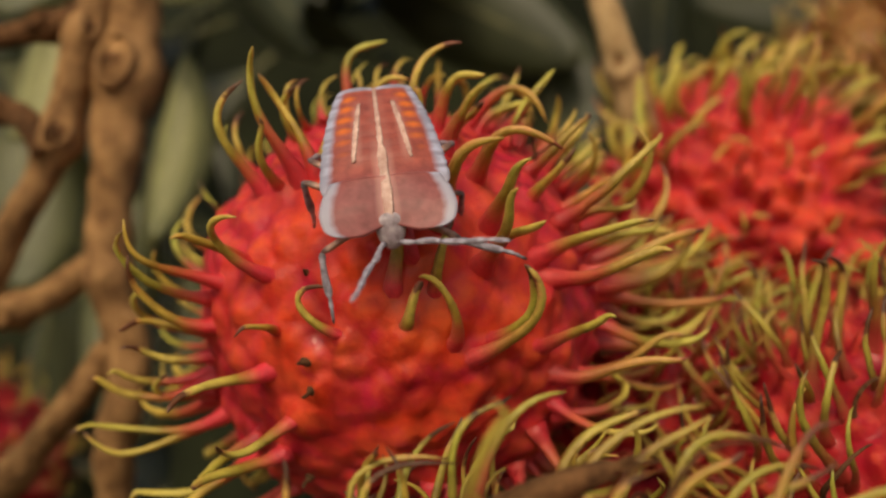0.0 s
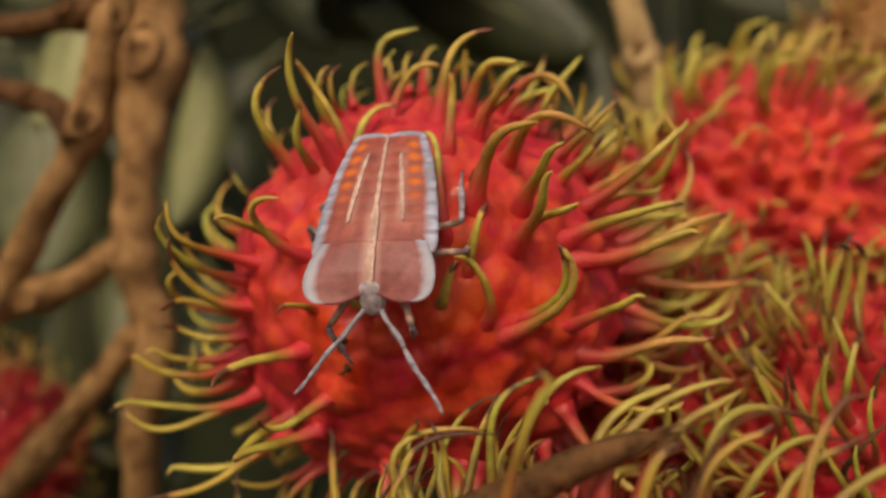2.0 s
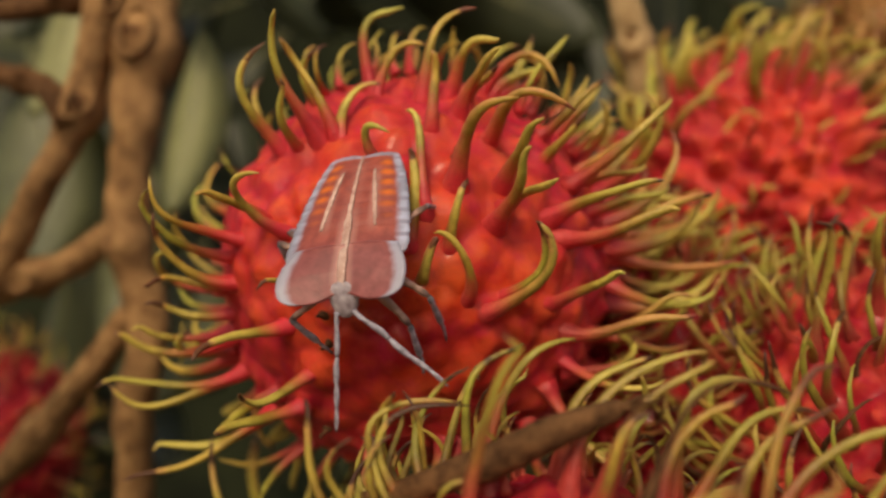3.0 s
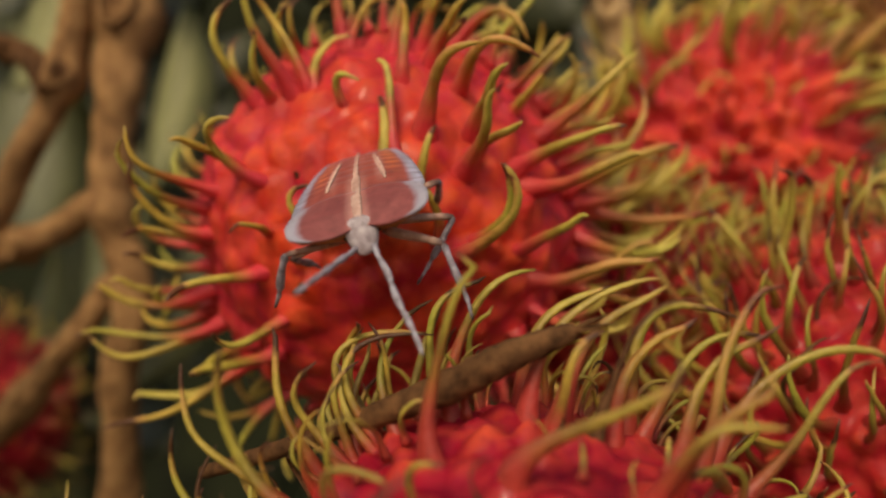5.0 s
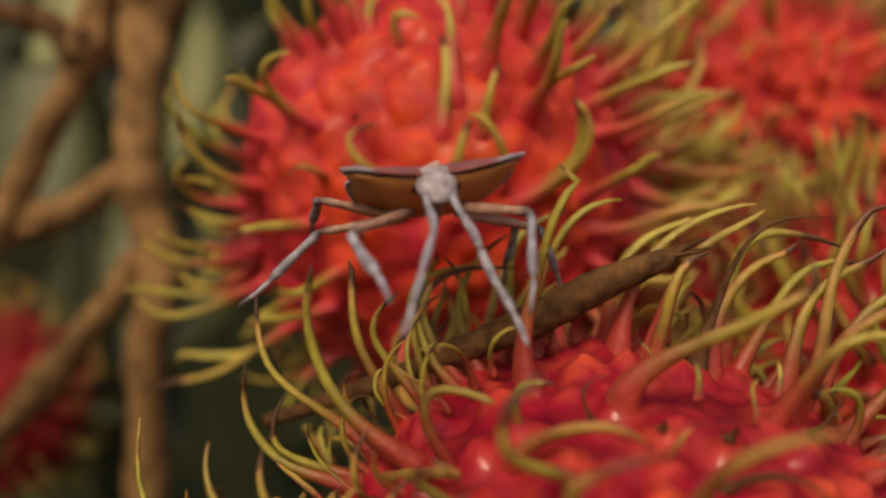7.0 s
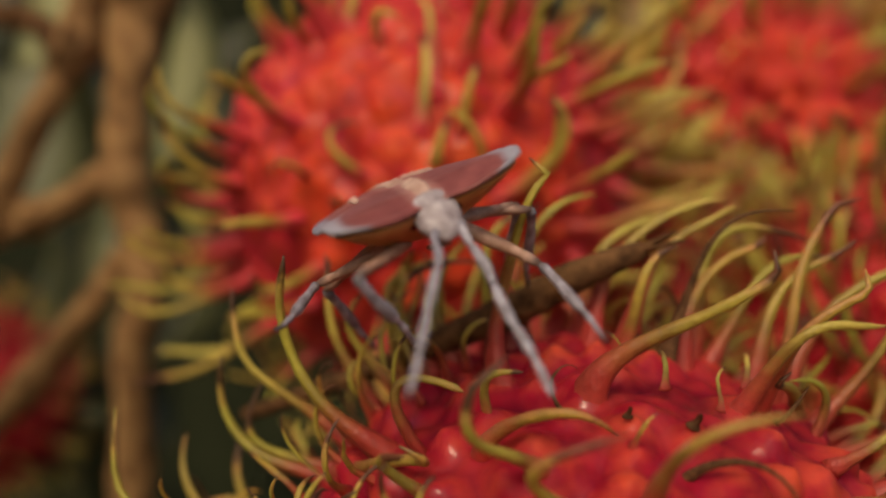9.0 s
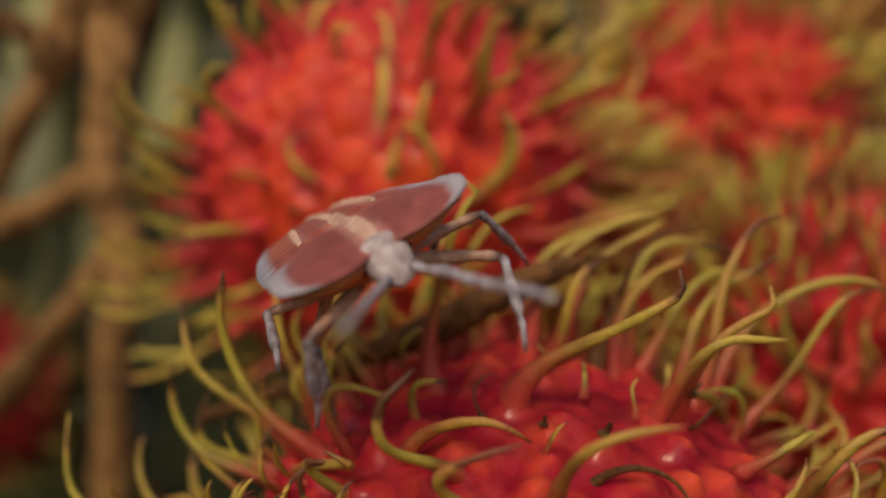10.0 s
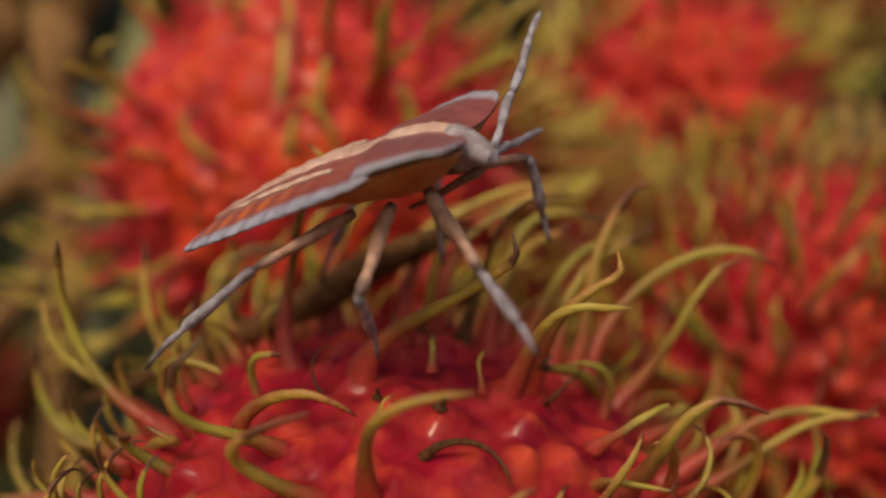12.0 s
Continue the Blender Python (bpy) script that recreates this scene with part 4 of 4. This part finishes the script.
# Knee and foot (or bend and tip) of each limb in the insect's space: seconds, x, y, z, x, y, z.
GAIT = {
    "front_right": [
        (0.0, 1.00, 1.02, -0.41, 0.97, 1.84, -1.04), (0.5, 0.62, 1.30, -0.64, 0.36, 1.58, -1.61), (1.0, 0.80, 1.18, -0.61, 0.34, 1.07, -1.54), (1.5, 0.95, 0.82, -0.72, 1.20, 0.64, -1.71),
        (2.0, 0.76, 1.30, -0.45, 0.65, 1.62, -1.43), (2.5, 0.85, 1.23, -0.38, 0.69, 1.49, -1.37), (3.0, 0.99, 0.96, -0.52, 0.68, 1.11, -1.50), (3.5, 0.88, 1.21, -0.25, 1.18, 1.59, -1.17),
        (5.5, 1.01, 0.95, -0.02, 1.53, 0.72, -0.89), (6.0, 1.02, 0.99, -0.15, 1.02, 1.70, -0.90), (6.5, 0.89, 1.14, -0.02, 1.12, 1.73, -0.85), (7.0, 0.88, 1.18, -0.42, 0.56, 1.95, -1.05),
        (9.0, 0.87, 1.21, -0.16, 0.54, 0.88, -1.09), (9.5, 0.86, 1.18, -0.00, 0.72, 0.90, -1.00), (10.0, 0.90, 1.18, -0.16, 1.17, 0.82, -1.10), (10.5, 1.06, 0.83, -0.46, 1.70, 1.33, -1.11),
        (11.0, 1.06, 0.91, -0.36, 1.34, 1.36, -1.25), (11.5, 1.06, 0.73, -0.51, 1.92, 1.31, -0.65), (12.0, 0.70, 1.02, -0.88, 1.52, 1.59, -1.19),
    ],
    "front_left": [
        (0.0, -0.97, 1.06, -0.43, -1.92, 1.31, -0.76), (0.5, -0.57, 1.40, -0.07, -0.59, 1.13, -1.07), (1.0, -0.95, 1.07, -0.49, -0.58, 0.91, -1.45), (1.5, -1.02, 1.01, -0.30, -0.98, 1.46, -1.24),
        (2.0, -0.57, 1.42, -0.15, -0.37, 1.27, -1.16), (2.5, -0.71, 1.26, -0.61, -0.91, 1.95, -1.37), (3.0, -0.77, 1.15, -0.71, -0.77, 1.45, -1.70), (3.5, -0.97, 1.10, -0.33, -1.26, 1.41, -1.27),
        (5.5, -0.96, 1.06, -0.47, -1.07, 1.64, -1.32), (6.0, -1.01, 1.00, -0.40, -1.40, 1.16, -1.35), (6.5, -1.00, 0.94, -0.53, -0.91, 1.65, -1.28), (7.0, -0.88, 1.20, -0.38, -0.75, 1.54, -1.35),
        (9.0, -0.73, 1.05, -0.83, -0.72, 1.98, -1.30), (9.5, -0.86, 1.06, -0.68, -0.61, 1.89, -1.26), (10.0, -0.97, 0.91, -0.64, -0.51, 1.74, -1.06), (10.5, -0.66, 1.31, -0.60, -0.86, 1.44, -1.61),
        (11.0, -0.61, 1.35, -0.56, -0.92, 1.24, -1.50), (11.5, -0.57, 1.38, -0.51, -0.99, 1.03, -1.40), (12.0, -0.74, 1.19, -0.44, -1.02, 1.20, -1.22),
    ],
    "mid_right": [
        (0.0, 1.16, -0.05, -0.16, 1.15, 0.07, -1.29), (0.5, 1.10, 0.72, -0.50, 1.13, 0.53, -1.62), (1.0, 1.21, 0.09, -0.29, 1.60, -0.07, -1.35), (1.5, 1.17, 0.04, -0.11, 1.15, 0.05, -1.25),
        (2.0, 1.09, -0.18, -0.16, 1.16, 0.09, -1.26), (2.5, 1.10, -0.12, -0.09, 1.16, 0.07, -1.21), (3.0, 1.11, -0.07, -0.02, 1.15, 0.06, -1.15), (3.5, 0.93, 0.71, -0.86, 0.73, 0.24, -1.88),
        (5.5, 1.11, -0.08, -0.61, 1.05, -0.94, -1.36), (6.0, 1.07, 0.43, -0.83, 0.48, -0.05, -1.68), (6.5, 1.17, 0.42, -0.63, 1.79, -0.43, -1.06), (7.0, 1.23, 0.34, -0.39, 2.09, 0.52, -1.11),
        (9.0, 1.06, -0.23, -0.50, 1.60, 0.77, -0.47), (9.5, 1.09, -0.17, -0.09, 1.16, 0.07, -1.21), (10.0, 0.97, -0.37, -0.38, 1.18, 0.75, -0.48), (10.5, 1.21, 0.18, -0.16, 1.77, -0.32, -1.01),
        (11.0, 1.23, 0.34, -0.38, 1.87, -0.12, -1.20), (11.5, 1.05, 0.45, -0.85, 0.37, 0.01, -1.65), (12.0, 1.12, 0.14, -0.73, 0.52, -0.20, -1.63),
    ],
    "mid_left": [
        (0.0, -1.02, 0.12, -0.65, -1.13, 0.04, -1.59), (0.5, -1.03, 0.05, -0.85, -1.11, 0.04, -1.99), (1.0, -1.02, 0.37, -0.81, -0.86, 0.20, -1.89), (1.5, -1.01, 0.70, -0.77, -0.62, 0.36, -1.79),
        (2.0, -1.22, 0.19, -0.45, -1.08, -0.30, -1.47), (2.5, -1.16, -0.04, -0.17, -0.87, -0.48, -1.18), (3.0, -1.04, 0.71, -0.69, -1.08, 0.85, -1.82), (3.5, -1.02, 0.48, -0.56, -1.11, 0.49, -1.49),
        (5.5, -1.17, 0.15, -0.63, -0.38, 0.36, -1.43), (6.0, -1.21, 0.37, -0.16, -1.86, -0.18, -0.92), (6.5, -1.22, 0.40, -0.23, -1.24, -0.61, -0.76), (7.0, -1.19, 0.15, -0.57, -1.58, -0.53, -1.40),
        (9.0, -1.14, -0.06, -0.56, -0.98, -0.70, -1.48), (9.5, -1.23, 0.25, -0.27, -1.86, -0.30, -1.04), (10.0, -1.22, 0.22, -0.46, -1.67, -0.16, -1.43), (10.5, -1.22, 0.41, -0.30, -1.68, 0.12, -1.30),
        (11.0, -1.12, 0.32, -0.35, -1.44, 0.09, -1.21), (11.5, -1.02, 0.22, -0.39, -1.20, 0.06, -1.12), (12.0, -1.00, 0.20, -0.40, -1.15, 0.05, -1.10),
    ],
    "hind_right": [
        (0.0, 0.95, -0.55, -0.45, 1.00, -1.20, -1.10), (0.5, 0.95, -0.55, -0.45, 1.00, -1.20, -1.10), (1.0, 0.95, -0.55, -0.45, 1.00, -1.20, -1.10), (1.5, 0.95, -0.55, -0.45, 1.00, -1.20, -1.10),
        (2.0, 0.95, -0.55, -0.45, 1.00, -1.20, -1.10), (2.5, 0.98, -0.53, -0.44, 1.00, -1.21, -1.11), (3.0, 1.10, -0.46, -0.38, 0.98, -1.25, -1.15), (3.5, 1.23, -0.38, -0.32, 0.97, -1.30, -1.19),
        (5.5, 0.95, -0.55, -0.45, 1.00, -1.20, -1.10), (6.0, 0.98, -0.50, -0.41, 1.04, -1.20, -1.03), (6.5, 1.10, -0.25, -0.22, 1.23, -1.22, -0.70), (7.0, 1.23, 0.00, -0.03, 1.42, -1.24, -0.37),
        (9.0, 0.96, -0.68, -0.73, 0.62, -1.31, -1.81), (9.5, 0.76, -0.52, -1.06, 0.91, 0.10, -2.20), (10.0, 0.72, -0.59, -1.04, 0.97, -0.91, -2.28), (10.5, 1.15, -0.50, -0.59, 0.51, -1.26, -1.42),
        (11.0, 1.13, -0.45, -0.67, 0.65, -1.50, -1.27), (11.5, 1.20, -0.43, -0.18, 1.51, -1.30, -1.10), (12.0, 1.02, -0.74, -0.39, 1.51, -1.83, -0.89),
    ],
    "hind_left": [
        (0.0, -0.96, -0.55, -0.42, -0.97, -1.19, -1.11), (0.5, -1.03, -0.57, -0.24, -0.83, -1.15, -1.15), (1.0, -1.10, -0.59, -0.07, -0.69, -1.11, -1.18), (1.5, -1.05, -0.67, -0.10, -0.75, -1.17, -1.26),
        (2.0, -1.06, -0.45, -0.82, -0.97, -1.66, -1.27), (2.5, -1.03, -0.59, -0.63, -0.98, -1.57, -1.39), (3.0, -1.01, -0.74, -0.44, -0.99, -1.48, -1.51), (3.5, -0.98, -0.66, -0.45, -1.00, -1.35, -1.32),
        (5.5, -0.95, -0.55, -0.45, -1.00, -1.20, -1.10), (6.0, -0.95, -0.55, -0.45, -1.00, -1.20, -1.10), (6.5, -0.95, -0.55, -0.45, -1.00, -1.20, -1.10), (7.0, -0.95, -0.55, -0.45, -1.00, -1.20, -1.10),
        (9.0, -1.22, 0.07, -0.63, -1.18, -0.69, -1.68), (9.5, -1.10, -0.21, -0.55, -1.10, -0.92, -1.42), (10.0, -0.97, -0.49, -0.47, -1.02, -1.15, -1.15), (10.5, -0.95, -0.55, -0.45, -1.00, -1.20, -1.10),
        (11.0, -0.95, -0.55, -0.45, -1.00, -1.20, -1.10), (11.5, -0.95, -0.55, -0.45, -1.00, -1.20, -1.10), (12.0, -0.95, -0.55, -0.45, -1.00, -1.20, -1.10),
    ],
    "feeler_right": [
        (0.0, 0.29, 1.64, 0.23, 0.58, 2.45, 0.82), (0.5, 0.69, 1.39, -0.06, 1.65, 1.78, 0.03), (1.0, 0.20, 1.70, 0.17, 0.33, 2.62, 0.64), (1.5, 0.50, 1.28, -0.59, 1.14, 1.49, -1.39),
        (2.0, 0.55, 1.55, -0.34, 1.26, 2.21, -0.71), (2.5, 0.42, 1.32, -0.64, 0.93, 1.60, -1.50), (3.0, 0.19, 1.67, -0.46, 0.31, 2.53, -1.03), (3.5, 0.33, 1.62, -0.48, 0.67, 2.39, -1.09),
        (5.5, 0.30, 1.68, 0.16, 0.59, 2.56, 0.64), (6.0, 0.36, 1.71, -0.27, 0.77, 2.63, -0.53), (6.5, 0.25, 1.76, -0.19, 0.47, 2.77, -0.31), (7.0, 0.12, 1.67, -0.48, 0.51, 2.07, -1.36),
        (9.0, 0.33, 1.74, -0.19, 1.00, 2.23, -0.82), (9.5, 0.45, 1.61, -0.39, 0.99, 2.38, -0.84), (10.0, 0.39, 1.68, 0.07, 0.85, 2.56, 0.38), (10.5, 0.34, 1.36, -0.66, 0.72, 1.70, -1.57),
        (11.0, 0.49, 1.64, -0.26, 0.85, 2.00, -1.17), (11.5, -0.36, 1.32, -0.48, -1.16, 1.58, -1.09), (12.0, -0.49, 1.21, -0.23, -1.51, 1.29, -0.42),
    ],
    "feeler_left": [
        (0.0, -0.63, 1.38, 0.15, -1.48, 1.76, 0.61), (0.5, -0.32, 1.73, -0.25, -0.66, 2.69, -0.46), (1.0, -0.27, 1.75, -0.03, -0.53, 2.75, 0.11), (1.5, -0.37, 1.67, -0.37, -0.79, 2.52, -0.80),
        (2.0, -0.44, 1.67, -0.29, -0.97, 2.52, -0.57), (2.5, -0.55, 1.57, -0.30, -1.28, 2.25, -0.60), (3.0, -0.57, 1.50, -0.38, -1.32, 2.08, -0.80), (3.5, -0.38, 1.69, 0.08, -0.82, 2.57, 0.41),
        (5.5, -0.20, 1.66, -0.48, -0.33, 2.49, -1.08), (6.0, -0.34, 1.43, -0.64, -0.70, 1.87, -1.50), (6.5, -0.22, 1.74, -0.33, -0.40, 2.70, -0.67), (7.0, -0.33, 1.31, -0.68, -0.67, 1.57, -1.63),
        (9.0, -0.08, 1.58, -0.58, -0.00, 2.28, -1.34), (9.5, -0.08, 1.77, -0.19, -0.02, 2.81, -0.31), (10.0, -0.24, 1.77, -0.14, -0.43, 2.79, -0.16), (10.5, -0.17, 1.70, -0.41, -0.30, 2.48, -1.09),
        (11.0, -0.04, 1.70, -0.42, -0.50, 2.13, -1.25), (11.5, -0.60, 1.46, 0.14, -1.40, 1.96, 0.57), (12.0, -0.64, 1.30, 0.19, -1.50, 1.55, 0.71),
    ],
}


def joints(name, t, hip, a, b):
    """Knee and foot at a time, eased between the known ones; over long stretches the foot takes steps."""
    rows = GAIT[name]
    one = max((r for r in rows if r[0] <= t + 1e-6), key=lambda r: r[0])
    two = min((r for r in rows if r[0] > t + 1e-6), key=lambda r: r[0], default=one)
    gap = max(two[0] - one[0], 0.1)
    f = min(1, (t - one[0]) / gap)
    f = f * f * (3 - 2 * f)
    knee, foot = Vector(one[1:4]).lerp(Vector(two[1:4]), f), Vector(one[4:]).lerp(Vector(two[4:]), f)
    if gap > 0.8:
        w, beat = math.sin(math.pi * f), 6.5 * t + (0 if (hip.x > 0) == ("mid" in name) else math.pi)
        foot += Vector((0, 0.2 * math.sin(beat), 0.22 * max(0, math.cos(beat)))) * w
        knee += Vector((0, 0.08 * math.sin(beat), 0.1 * max(0, math.cos(beat)))) * w
    knee = hip + a * (knee - hip).normalized()
    return knee, knee + b * (foot - knee).normalized()


def turned(up, way, at):
    """A pose at a place whose y looks along way and whose z is near up."""
    y = way.normalized()
    z = (up - y * up.dot(y)).normalized()
    m = Matrix((y.cross(z), y, z)).transposed().to_4x4()
    m.translation = at * U
    return m, z


def spun(q):
    w, x, y, z = np.array(q) / np.linalg.norm(q)
    rows = ((1 - 2 * (y * y + z * z), 2 * (x * y - w * z), 2 * (x * z + w * y)), (2 * (x * y + w * z), 1 - 2 * (x * x + z * z), 2 * (y * z - w * x)), (2 * (x * z - w * y), 2 * (y * z + w * x), 1 - 2 * (x * x + y * y)))
    return Matrix(rows).to_4x4()


def motions():
    walk(insect, [(t, Matrix.Translation(place(x, y, z)) @ spun(q)) for t, x, y, z, *q in CRAWL])
    for name, (one, two, hip, a, b) in MEMBERS.items():
        first, second = [], []
        up = lower_up = Vector((0.02, 0.03, 1))
        for i in range(121):
            t = i / 10
            knee, foot = joints(name, t, hip, a, b)
            m, up = turned(up, knee - hip, hip)
            n, lower_up = turned(lower_up if i else up, foot - knee, knee)
            first.append((t, m))
            second.append((t, m.inverted() @ n))
        walk(one, first)
        walk(two, second)


motions()
